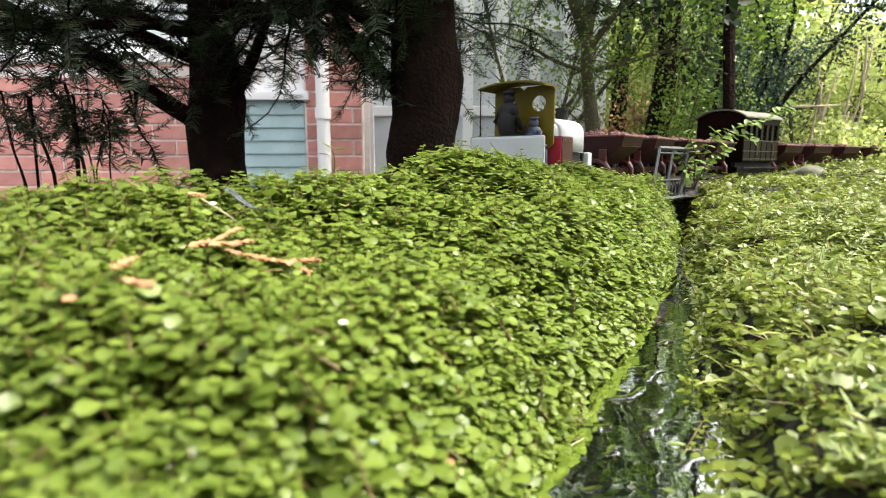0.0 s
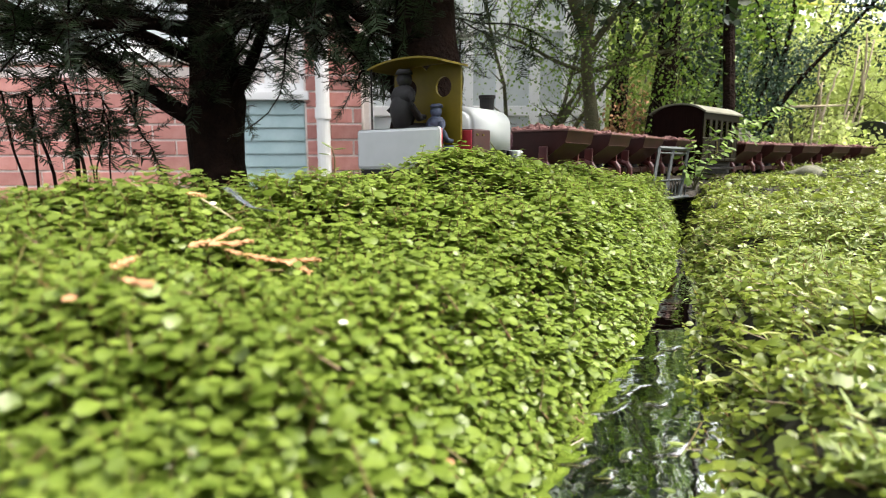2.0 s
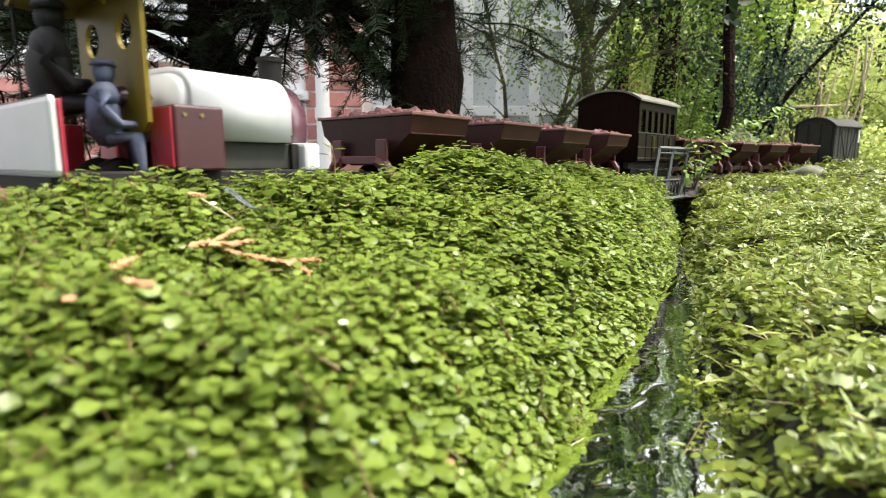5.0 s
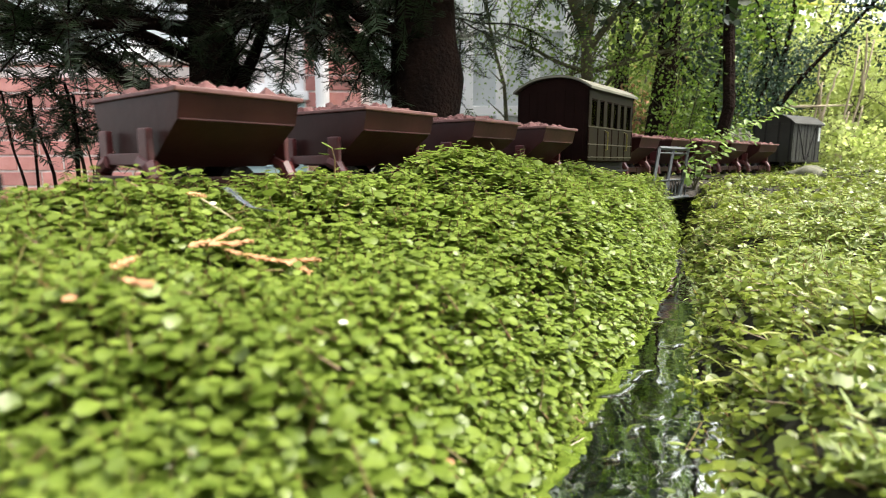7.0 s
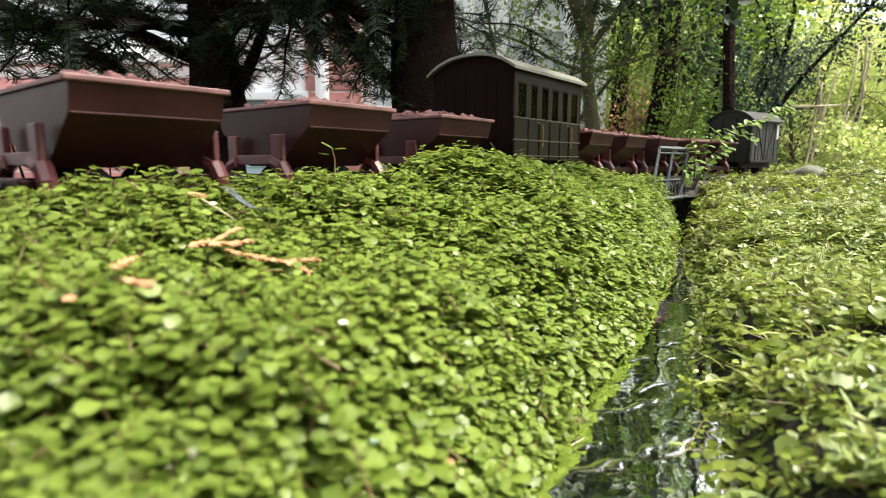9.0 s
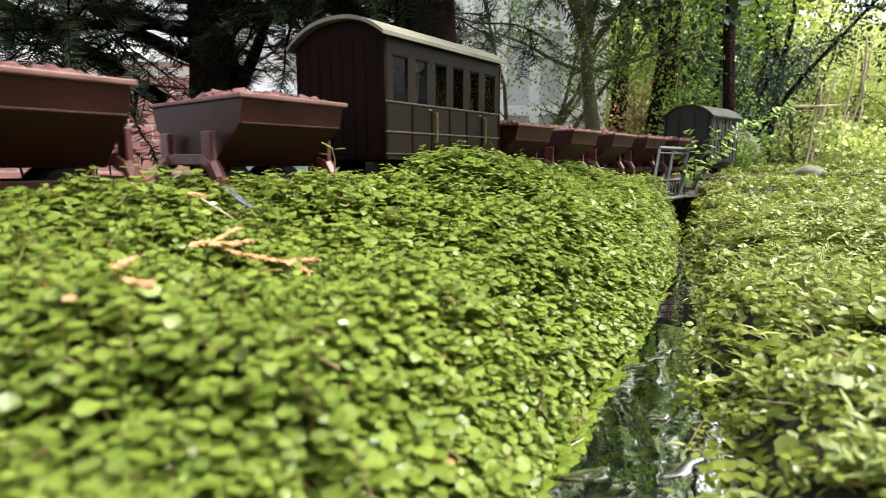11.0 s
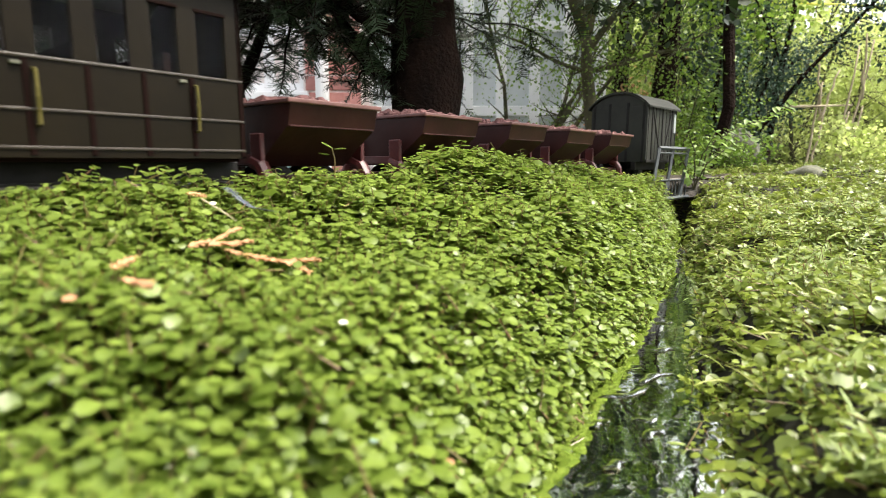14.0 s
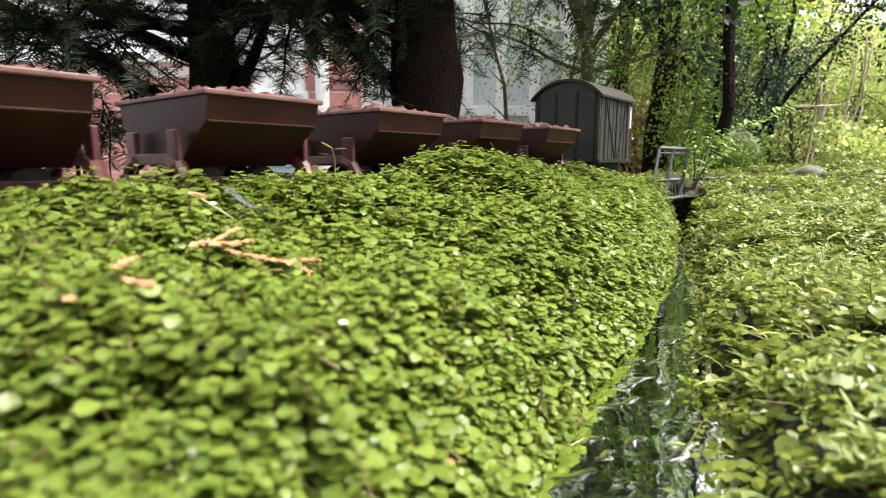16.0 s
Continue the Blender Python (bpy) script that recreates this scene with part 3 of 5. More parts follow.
def build_coach():
    root = new("passenger_coach")
    L, W = 0.165, 0.053
    zb, zt = 0.029, 0.124
    sill, head = 0.0745, 0.108
    gaps = [(0.010, 0.027), (0.0375, 0.0515), (0.0625, 0.0775), (0.0875, 0.1025), (0.1135, 0.1275), (0.138, 0.155)]
    for y0, y1 in ((-W, -W + 0.003), (W - 0.003, W)):
        for z0, z1, nm in ((zb, sill, "side_panel"), (head, zt, "cant_panel")):
            bm = bmesh.new()
            box(bm, 0, y0, z0, L, y1, z1)
            part(nm, bm, M["coach"], root, "dark olive panelled side")
        x = 0.0
        for a, b in gaps + [(L, L)]:
            bm = bmesh.new()
            box(bm, x, y0, sill, a, y1, head)
            part("window_pillar", bm, M["coach"], root)
            x = b
        sg = -1 if y0 < 0 else 1
        yo = sg * W
        for z in (sill - 0.001, 0.0505, 0.0335):
            bm = bmesh.new()
            box(bm, 0.0005, yo - 0.0008, z - 0.0007, L - 0.0005, yo + 0.0008, z + 0.0007, 0.0003)
            part("moulding", bm, M["rail_paint"], root)
        for x in (0.002, 0.0325, 0.0575, 0.0825, 0.1085, 0.1335, 0.163):
            bm = bmesh.new()
            box(bm, x - 0.0013, yo - 0.0007, zb + 0.001, x + 0.0013, yo + 0.0007, sill - 0.002, 0.0003)
            part("strip", bm, M["coach_end"], root)
        for a, b in gaps:
            bm = bmesh.new()
            box(bm, a - 0.001, yo - 0.0006, head - 0.0002, b + 0.001, yo + 0.0006, head + 0.0016, 0.0003)
            part("window_hood", bm, M["coach_end"], root)
            bm = bmesh.new()
            yi = sg * (W - 0.0016)
            box(bm, a - 0.0005, yi - 0.0003, sill - 0.0005, b + 0.0005, yi + 0.0003, head + 0.0005)
            g = part("window_pane", bm, M["pane"], root)
            g.visible_shadow = False
        for x in (0.0605, 0.135):
            bm = bmesh.new()
            tube(bm, [(x, yo, 0.0685), (x, yo + sg * 0.003, 0.068), (x, yo + sg * 0.0034, 0.056), (x, yo + sg * 0.003, 0.044), (x, yo, 0.0435)], [0.0009] * 5, 6)
            part("grab_handle", bm, M["brass"], root, "brass grab handle")
            bm = bmesh.new()
            box(bm, x - 0.0085, yo + sg * 0.0008 - 0.0008, 0.0695, x - 0.0045, yo + sg * 0.0008 + 0.0008, 0.071, 0.0003)
            part("door_hinge", bm, M["roof"], root)
    for x0, x1 in ((0, 0.003), (L - 0.003, L)):
        bm = bmesh.new()
        prism(bm, [(-W, zb), (W, zb)] + [(a, z - 0.002) for a, z in rounded_roof(W, zt, 0.016)[:15]][::-1], x0, x1, "x")
        part("end_wall", bm, M["coach_end"], root, "dark brown planked end")
        for i in range(8):
            y = -W + 0.0135 * (i + 0.55)
            bm = bmesh.new()
            xo = x0 if x0 == 0 else x1
            box(bm, xo - 0.0007, y - 0.0008, zb + 0.001, xo + 0.0007, y + 0.0008, zt - 0.002, 0.0003)
            part("batten", bm, M["coach_end"], root)
    bm = bmesh.new()
    prism(bm, rounded_roof(W + 0.005, zt, 0.0175), -0.006, L + 0.006, "x")
    part("roof", bm, M["roof"], root, "weathered pale grey curved roof")
    bm = bmesh.new()
    box(bm, 0.003, -W + 0.003, zb - 0.002, L - 0.003, W - 0.003, zb + 0.002)
    part("floor_board", bm, M["coach_end"], root)
    for x in (0.042, 0.0825, 0.123):
        bm = bmesh.new()
        box(bm, x - 0.002, -W + 0.004, zb, x + 0.002, W - 0.004, 0.085, 0.0006)
        part("partition", bm, M["coach_end"], root)
    for sgn in (-1, 1):
        bars = [("sole_bar", -0.002, 0.036, 0.004, 0.016, L + 0.002, 0.027, 0.0008), ("step_board", 0.01, 0.050, 0.004, 0.013, L - 0.01, 0.0155, 0.0005), ("side_skirt", 0.004, 0.041, 0.001, 0.003, L - 0.004, 0.017, 0.0005)]
        bars += [("axle_box", x - 0.008, 0.026, 0.004, 0.006, x + 0.008, 0.018, 0.001) for x in (0.035, L - 0.035)]
        for nm, x0, y, w, z0, x1, z1, bv in bars:
            bm = bmesh.new()
            box(bm, x0, sgn * y - w, z0, x1, sgn * y + w, z1, bv)
            part(nm, bm, M["black"], root)
    for x0, x1 in ((-0.012, 0.0), (L, L + 0.012)):
        bm = bmesh.new()
        cyl(bm, (x0, 0, 0.016), (x1, 0, 0.016), 0.003, seg=8)
        part("buffer", bm, M["black"], root)
    for x in (0.035, L - 0.035):
        wheelset(root, x)
    tagged(root, "small olive and brown passenger coach with six side windows", "coach", "train")
    return root


def build_van():
    root = new("goods_van")
    L, W = 0.125, 0.050
    zb, zt = 0.027, 0.118
    bm = bmesh.new()
    box(bm, 0, -W, zb, L, W, zt, 0.0008)
    body = part("body", bm, M["van"], root)
    bm = bmesh.new()
    prism(bm, rounded_roof(W, zt - 0.001, 0.022)[:15] + [(W, zt - 0.003), (-W, zt - 0.003)], 0.0005, L - 0.0005, "x")
    part("gable", bm, M["van"], root)
    bm = bmesh.new()
    prism(bm, rounded_roof(W + 0.005, zt, 0.024), -0.005, L + 0.005, "x")
    part("roof", bm, M["van"], root, "dark grey curved roof")
    for sgn in (-1, 1):
        yo = sg = sgn * W
        for i in range(9):
            x = 0.004 + i * (L - 0.008) / 8
            bm = bmesh.new()
            box(bm, x - 0.0004, yo - 0.0006, zb + 0.002, x + 0.0004, yo + 0.0006, zt - 0.002)
            part("plank_bead", bm, M["black"], root)
        for x0, x1, z0, z1 in ((0.022, 0.058, zb + 0.006, zt - 0.008), (0.098, 0.068, zb + 0.006, zt - 0.008)):
            bm = bmesh.new()
            a, b = Vector((x0, yo, z1)), Vector((x1, yo, z0))
            cyl(bm, a, b, 0.0016, seg=6)
            part("brace", bm, M["black"], root)
        for x in (0.020, 0.062, 0.104):
            bm = bmesh.new()
            box(bm, x - 0.002, yo - 0.0012, zb + 0.001, x + 0.002, yo + 0.0012, zt - 0.001, 0.0003)
            part("door_post", bm, M["black"], root)
        bm = bmesh.new()
        box(bm, 0.112, yo - 0.001, 0.078, 0.120, yo + 0.001, 0.110, 0.0003)
        part("notice_board", bm, M["loco_white"], root, "white upright board")
        bm = bmesh.new()
        box(bm, 0, yo - 0.0014, zb - 0.001, L, yo + 0.0014, zb + 0.004, 0.0004)
        part("sole_bar", bm, M["black"], root)
    for x in (0.0, L):
        for y in (-0.044, -0.016, 0.016, 0.044):
            bm = bmesh.new()
            box(bm, x - 0.0014, y - 0.002, zb, x + 0.0014, y + 0.002, zt + 0.006, 0.0004)
            part("end_post", bm, M["black"], root)
    bm = bmesh.new()
    for sgn in (-1, 1):
        box(bm, -0.002, sgn * 0.03 - 0.004, 0.014, L + 0.002, sgn * 0.03 + 0.004, 0.027, 0.0008)
        for x in (0.03, L - 0.03):
            box(bm, x - 0.008, sgn * 0.026 - 0.004, 0.005, x + 0.008, sgn * 0.026 + 0.004, 0.018, 0.001)
    part("underframe", bm, M["black"], root)
    for x in (0.03, L - 0.03):
        wheelset(root, x)
    tagged(root, "dark grey-green goods van with diagonal door braces", "van", "train")
    return root


def build_loco():
    """The rear bunker leads; x = 0 at the bunker's panel."""
    root = new("locomotive")
    W = 0.047
    bm = bmesh.new()
    box(bm, 0.002, -0.044, 0.012, 0.174, 0.044, 0.022, 0.001)
    part("running_board", bm, M["black"], root, "black running board")
    bm = bmesh.new()
    box(bm, 0, -0.056, 0.020, 0.004, 0.046, 0.0575, 0.003)
    part("bunker_panel", bm, M["loco_white"], root, "smooth white end panel")
    bm = bmesh.new()
    box(bm, 0.0042, -0.055, 0.020, 0.006, 0.045, 0.056, 0.0006)
    box(bm, 0.006, W - 0.004, 0.020, 0.048, W - 0.002, 0.05, 0.0006)
    part("bunker_lining", bm, M["loco_red"], root, "red inside lining")
    for sgn in (-1, 1):
        bm = bmesh.new()
        y0, y1 = sorted((sgn * 0.022, sgn * 0.050))
        box(bm, 0.060, y0, 0.022, 0.090, y1, 0.0585, 0.0016)
        tank = part("side_tank", bm, M["loco_maroon"], root, "glossy maroon side tank")
        bm = bmesh.new()
        box(bm, 0.0588, y0 + 0.0015, 0.024, 0.0599, y1 - 0.0015, 0.057, 0.0004)
        part("tank_front", bm, M["loco_red"], tank, "bright red plate")
        bm = bmesh.new()
        for x in (0.066, 0.076):
            cyl(bm, (x, sgn * 0.05, 0.053), (x, sgn * 0.051, 0.053), 0.0012, seg=8)
        part("rivet", bm, M["brass"], tank)
    # cab sheet with two round windows
    bm = bmesh.new()
    n = 24
    zc, rw = 0.098, 0.0095
    xs0, xs1 = 0.050, 0.0525
    H0, H1, WY = 0.040, 0.119, 0.042
    for cy, lo, hi in ((-0.0215, -WY, 0.0), (0.0215, 0.0, WY)):
        inner, outer = [], []
        for i in range(n):
            a = 2 * math.pi * i / n + math.pi / n
            c, s = math.cos(a), math.sin(a)
            inner.append((cy + rw * c, zc + rw * s))
            k = min(((hi - cy) / c if c > 0 else (lo - cy) / c), ((H1 - zc) / s if s > 0 else (H0 - zc) / s))
            outer.append((cy + k * c, zc + k * s))
        for x, fl in ((xs0, False), (xs1, True)):
            vi = [bm.verts.new((x, a, b)) for a, b in inner]
            vo = [bm.verts.new((x, a, b)) for a, b in outer]
            for i in range(n):
                q = (vi[i], vi[(i + 1) % n], vo[(i + 1) % n], vo[i])
                bm.faces.new(q[::-1] if fl else q)
            if not fl:
                k0, k1 = vi, vo
        for i in range(n):
            bm.faces.new((k0[i], k0[(i + 1) % n], vi[(i + 1) % n], vi[i]))
            bm.faces.new((k1[i], vo[i], vo[(i + 1) % n], k1[(i + 1) % n]))
    part("cab_sheet", bm, M["yellow"], root, "mustard yellow cab sheet with round windows")
    bm = bmesh.new()
    prism(bm, rounded_roof(0.046, 0.1165, 0.006, t=0.0018), 0.016, 0.056, "x")
    part("cab_roof", bm, M["yellow"], root, "mustard yellow cab roof")
    for y in (-0.043, 0.043):
        bm = bmesh.new()
        cyl(bm, (0.018, y, 0.05), (0.018, y, 0.117), 0.0009, seg=6)
        part("roof_post", bm, M["black"], root) if y > 0 else bm.free()
    # saddle tank
    prof = []
    for i in range(17):
        a = math.pi * i / 16
        prof.append((0.040 * math.copysign(abs(math.cos(a)) ** 0.7, math.cos(a)), 0.060 + 0.024 * math.sin(a) ** 0.7))
    prof = [(0.040, 0.040)] + prof + [(-0.040, 0.040)]
    bm = bmesh.new()
    prism(bm, prof, 0.072, 0.149, "x")
    bmesh.ops.bevel(bm, geom=[e for e in bm.edges if abs(e.verts[0].co.x - e.verts[1].co.x) < 1e-6], offset=0.005, segments=3, affect="EDGES")
    part("saddle_tank", bm, M["loco_white"], root, "smooth white saddle tank", True)
    bm = bmesh.new()
    box(bm, 0.0905, -0.035, 0.022, 0.150, 0.035, 0.0395, 0.001)
    part("firebox", bm, M["van"], root, "dull grey-green lower casing")
    bm = bmesh.new()
    box(bm, 0.146, -0.038, 0.022, 0.1515, 0.038, 0.0393, 0.0006)
    part("saddle", bm, M["black"], root)
    bm = bmesh.new()
    cyl(bm, (0.148, 0, 0.052), (0.166, 0, 0.052), 0.031, 0.030, 28)
    cyl(bm, (0.166, 0, 0.052), (0.171, 0, 0.052), 0.027, 0.016, 28)
    part("smokebox", bm, M["smokebox"], root, "glossy plum smokebox", True)
    bm = bmesh.new()
    box(bm, 0.152, -0.044, 0.020, 0.166, 0.044, 0.040, 0.0025)
    part("front_plate", bm, M["loco_white"], root, "white front plate")
    bm = bmesh.new()
    cyl(bm, (0.158, 0, 0.080), (0.158, 0, 0.098), 0.0078, 0.0085, 18)
    cyl(bm, (0.158, 0, 0.098), (0.158, 0, 0.101), 0.0095, 0.0095, 18)
    part("chimney", bm, M["black"], root, "black chimney")
    bm = bmesh.new()
    ball(bm, (0.054, -0.012, 0.064), 0.010, 1.3, 1, 0.6)
    part("backhead", bm, M["smokebox"], root, smooth=True)
    for x in (0.045, 0.115):
        wheelset(root, x, 0.014)
    bm = bmesh.new()
    for sgn in (-1, 1):
        box(bm, 0.01, sgn * 0.026 - 0.003, 0.010, 0.155, sgn * 0.026 + 0.003, 0.020, 0.0008)
        box(bm, 0.088, sgn * 0.036 - 0.006, 0.006, 0.12, sgn * 0.036 + 0.006, 0.012, 0.001)
    part("frame_plate", bm, M["black"], root)
    tagged(root, "small steam locomotive with white saddle tank and yellow cab", "locomotive", "train")
    return root


def doll(name, label, seat, s, lean, material, legs):
    """A seated figure in one plain mesh."""
    bm = bmesh.new()
    ball(bm, (0, 0, 0.020 * s), 0.0125 * s, 0.9, 1.15, 1.7)
    ball(bm, (0.001, 0, 0.034 * s), 0.012 * s, 0.8, 1.35, 0.9)
    ball(bm, (0.002, 0, 0.050 * s), 0.0072 * s, 1.0, 0.95, 1.2)
    cyl(bm, (0.002, 0, 0.040 * s), (0.002, 0, 0.047 * s), 0.0035 * s)
    cyl(bm, (0.002, 0, 0.055 * s), (0.002, 0, 0.0585 * s), 0.0085 * s, 0.0068 * s, 14)
    for sgn in (-1, 1):
        tube(bm, [(0, sgn * 0.014 * s, 0.035 * s), (-0.002, sgn * 0.019 * s, 0.024 * s), (0.008 * s, sgn * 0.016 * s, 0.014 * s), (0.017 * s, sgn * 0.012 * s, 0.015 * s)], [0.0045 * s, 0.004 * s, 0.0036 * s, 0.0024 * s], 8)
        tube(bm, [(0, sgn * 0.006 * s, 0.004 * s), (0.018 * s, sgn * 0.008 * s, 0.006 * s), (0.020 * s, sgn * 0.008 * s, -legs * s), (0.027 * s, sgn * 0.008 * s, -legs * s - 0.001)], [0.0062 * s, 0.0056 * s, 0.004 * s, 0.003 * s], 8)
    for v in bm.verts:
        v.co += Vector((noise.noise(v.co * 160), noise.noise(v.co * 160 + Vector((7, 0, 0))), noise.noise(v.co * 160 + Vector((0, 9, 0))))) * 0.0016 * s
    ob = link(name, bm, material, smooth=True)
    return tagged(ob, label, "figure", "figures in the locomotive")


# ---- assemble the train ----
loco = build_loco()
TRAIN.append((loco, -0.794))
d1 = doll("driver_doll", "dark seated toy driver figure in the open cab", 0, 1.0, 0, M["doll_black"], 0.012)
d2 = doll("passenger_doll", "seated toy figure in blue clothes beside the red tank", 0, 0.76, 0, M["doll_blue"], 0.024)
first_wagon = build_wagon(1)
STARTS = [-0.546, -0.407, -0.267, -0.127, 0.193, 0.328, 0.465, 0.602, 0.739]
for i, a in enumerate(STARTS):
    w = first_wagon if i == 0 else build_wagon(i + 1)
    TRAIN.append((w, a))
coach = build_coach()
TRAIN.append((coach, 0.0))
van = build_van()
TRAIN.append((van, 0.902))


# ---- house ----
WALL_Y = 2.73


def px(x, y, d):
    """Place at depth d whose bearing is that of the point (x, y) of the view plane."""
    return ((x - 784) / 982.1 * d, d, 0.15 + (287 - y) / 982.1 * d)


def build_house():
    # brick wall, with a window band above
    bm = bmesh.new()
    box(bm, -6.0, WALL_Y + 0.003, -0.2, -1.03, WALL_Y + 0.22, 0.60)
    wall = tagged(link("wall_house", bm, M["mortar"]), "red brick house wall with pale mortar joints", "wall", kind="structure")
    bm = bmesh.new()
    box(bm, 0, 0, 0, 0.215, 0.1025, 0.065, 0.003)
    stretcher = bpy.data.meshes.new("brick")
    bm.to_mesh(stretcher)
    bm.free()
    stretcher.materials.append(M["brick"])
    r = random.Random(4)
    lo, hi = -3.1, -0.98

    def lay(parent, x0, x1, z0, z1, y):
        row = 0
        z = z0
        while z + 0.065 <= z1 + 1e-6:
            x = x0 - (0.1125 if row % 2 else 0.0)
            while x < x1 - 0.02:
                a = max(x, x0)
                wdt = min(x + 0.215, x1) - a
                if wdt > 0.03:
                    o = new("brick", stretcher)
                    o.parent = parent
                    o.location = (a, y + r.uniform(-0.002, 0.002), z)
                    o.scale = (wdt / 0.215, 1, 1)
                x += 0.225
            z += 0.075
            row += 1

    lay(wall, lo, hi, -0.115, 0.58, WALL_Y - 0.004)
    # white window above the left wall
    def window(name, x0, x1, z0, z1, y, nx, nz, label, bar=0.035):
        root = tagged(new(name), label, "window", kind="structure")
        bm = bmesh.new()
        for k in range(nx + 1):
            x = x0 + (x1 - x0) * k / nx
            box(bm, x - bar / 2, y, z0, x + bar / 2, y + 0.05, z1, 0.004)
        part("window_frame", bm, M["white"], root)
        bm = bmesh.new()
        for k in range(nz + 1):
            z = z0 + (z1 - z0) * k / nz
            box(bm, x0, y + 0.004, z - bar / 2, x1, y + 0.046, z + bar / 2, 0.004)
        part("crossbar", bm, M["white"], root)
        for i in range(nx):
            for k in range(nz):
                bm = bmesh.new()
                box(bm, x0 + (x1 - x0) * i / nx, y + 0.022, z0 + (z1 - z0) * k / nz, x0 + (x1 - x0) * (i + 1) / nx, y + 0.028, z0 + (z1 - z0) * (k + 1) / nz)
                part("pane", bm, M["glass"], root)
        bm = bmesh.new()
        box(bm, x0 - 0.03, y - 0.05, z0 - 0.06, x1 + 0.03, y + 0.05, z0 - 0.02, 0.004)
        part("window_sill", bm, M["white"], root)

    window("window_1", -2.9, -1.05, 0.68, 1.6, WALL_Y + 0.03, 4, 2, "white framed house window above the brick wall", 0.06)
    # pale blue boarding below a white window
    root = tagged(new("boarded_panel"), "pale blue overlapping boards below the window", "cladding", kind="structure")
    for k in range(8):
        bm = bmesh.new()
        z = -0.06 + k * 0.062
        box(bm, -1.0, 0, 0, -0.665, 0.014, 0.068, 0.004, Matrix.Translation((0, WALL_Y - 0.03, z)) @ Matrix.Rotation(radians(-8), 4, "X"))
        part("board", bm, M["bluish"], root)
    window("window_2", -1.0, -0.665, 0.5, 1.3, WALL_Y - 0.01, 2, 3, "white framed window over the blue boards", 0.05)
    bm = bmesh.new()
    box(bm, -1.02, WALL_Y + 0.01, -0.1, -0.36, WALL_Y + 0.02, 1.7)
    tagged(link("wall_back", bm, M["mortar"]), "plain rendered wall behind the pillar and boards", "wall", kind="structure")
    bm = bmesh.new()
    cyl(bm, (-0.565, WALL_Y - 0.08, -0.08), (-0.565, WALL_Y - 0.08, 1.7), 0.032, seg=16)
    for z in (0.35, 1.1):
        cyl(bm, (-0.565, WALL_Y - 0.08, z), (-0.565, WALL_Y - 0.08, z + 0.05), 0.038, seg=16)
    tagged(link("drainpipe", bm, M["white"], smooth=False), "white plastic drainpipe on the house wall", "drainpipe")
    bm = bmesh.new()
    box(bm, -0.66, WALL_Y - 0.044, -0.1, -0.385, WALL_Y + 0.008, 1.65)
    pillar = tagged(link("brick_pillar", bm, M["mortar"]), "narrow red brick pillar beside a white frame", "pillar", kind="structure")
    lay(pillar, -0.65, -0.39, -0.115, 1.6, WALL_Y - 0.05)
    window("window_3", -0.37, 0.78, 0.0, 2.0, WALL_Y + 0.06, 7, 5, "large white framed garden window of the house", 0.05)
    bm = bmesh.new()
    box(bm, -6, WALL_Y + 0.25, -0.1, 0.82, WALL_Y + 0.4, 4.5)
    tagged(link("wall_upper", bm, M["brick"]), "plain red brick upper house wall", "wall", kind="structure")


build_house()


# ---- trees ----
def grow(bm, p, d, length, r0, r1, rnd, bend=0.25, seg=8, n=6):
    """A wandering tapered limb. Returns its points."""
    pts, rad = [Vector(p)], [r0]
    d = Vector(d).normalized()
    for i in range(n):
        d = (d + Vector((rnd.uniform(-bend, bend), rnd.uniform(-bend, bend), rnd.uniform(-bend, bend)))).normalized()
        pts.append(pts[-1] + d * length / n)
        rad.append(r0 + (r1 - r0) * (i + 1) / n)
    tube(bm, pts, rad, seg, 0.08, rnd)
    return pts


def yew_spray(pts_list, name, parent, seed, per=26, nl=0.024):
    """Flat rows of needles along each twig."""
    r = np.random.RandomState(seed)
    quads = []
    for pts in pts_list:
        for a, b in zip(pts[:-1], pts[1:]):
            a, b = np.array(a), np.array(b)
            d = b - a
            ln = np.linalg.norm(d)
            if ln < 1e-6:
                continue
            d = d / ln
            side = np.cross(d, [0, 0, 1.0]) + r.normal(size=3) * 0.25
            side /= np.linalg.norm(side) + 1e-9
            m = max(2, int(ln / 0.0042))
            for k in range(m):
                c = a + (b - a) * (k + r.rand()) / m
                for sg in (-1, 1):
                    e = side * sg * 0.9 + d * 0.5 + r.normal(size=3) * 0.12
                    e /= np.linalg.norm(e)
                    w = np.cross(e, np.cross(d, side))
                    w = w / (np.linalg.norm(w) + 1e-9) * 0.0013
                    t = c + e * nl * r.uniform(0.7, 1.1)
                    quads.append((c - w, c + w, t + w * 0.5, t - w * 0.5))
    v = np.array(quads).reshape(-1, 3)
    ob = soup(name, v, 4, np.arange(len(v)), M["needle"])
    ob.parent = parent
    return ob


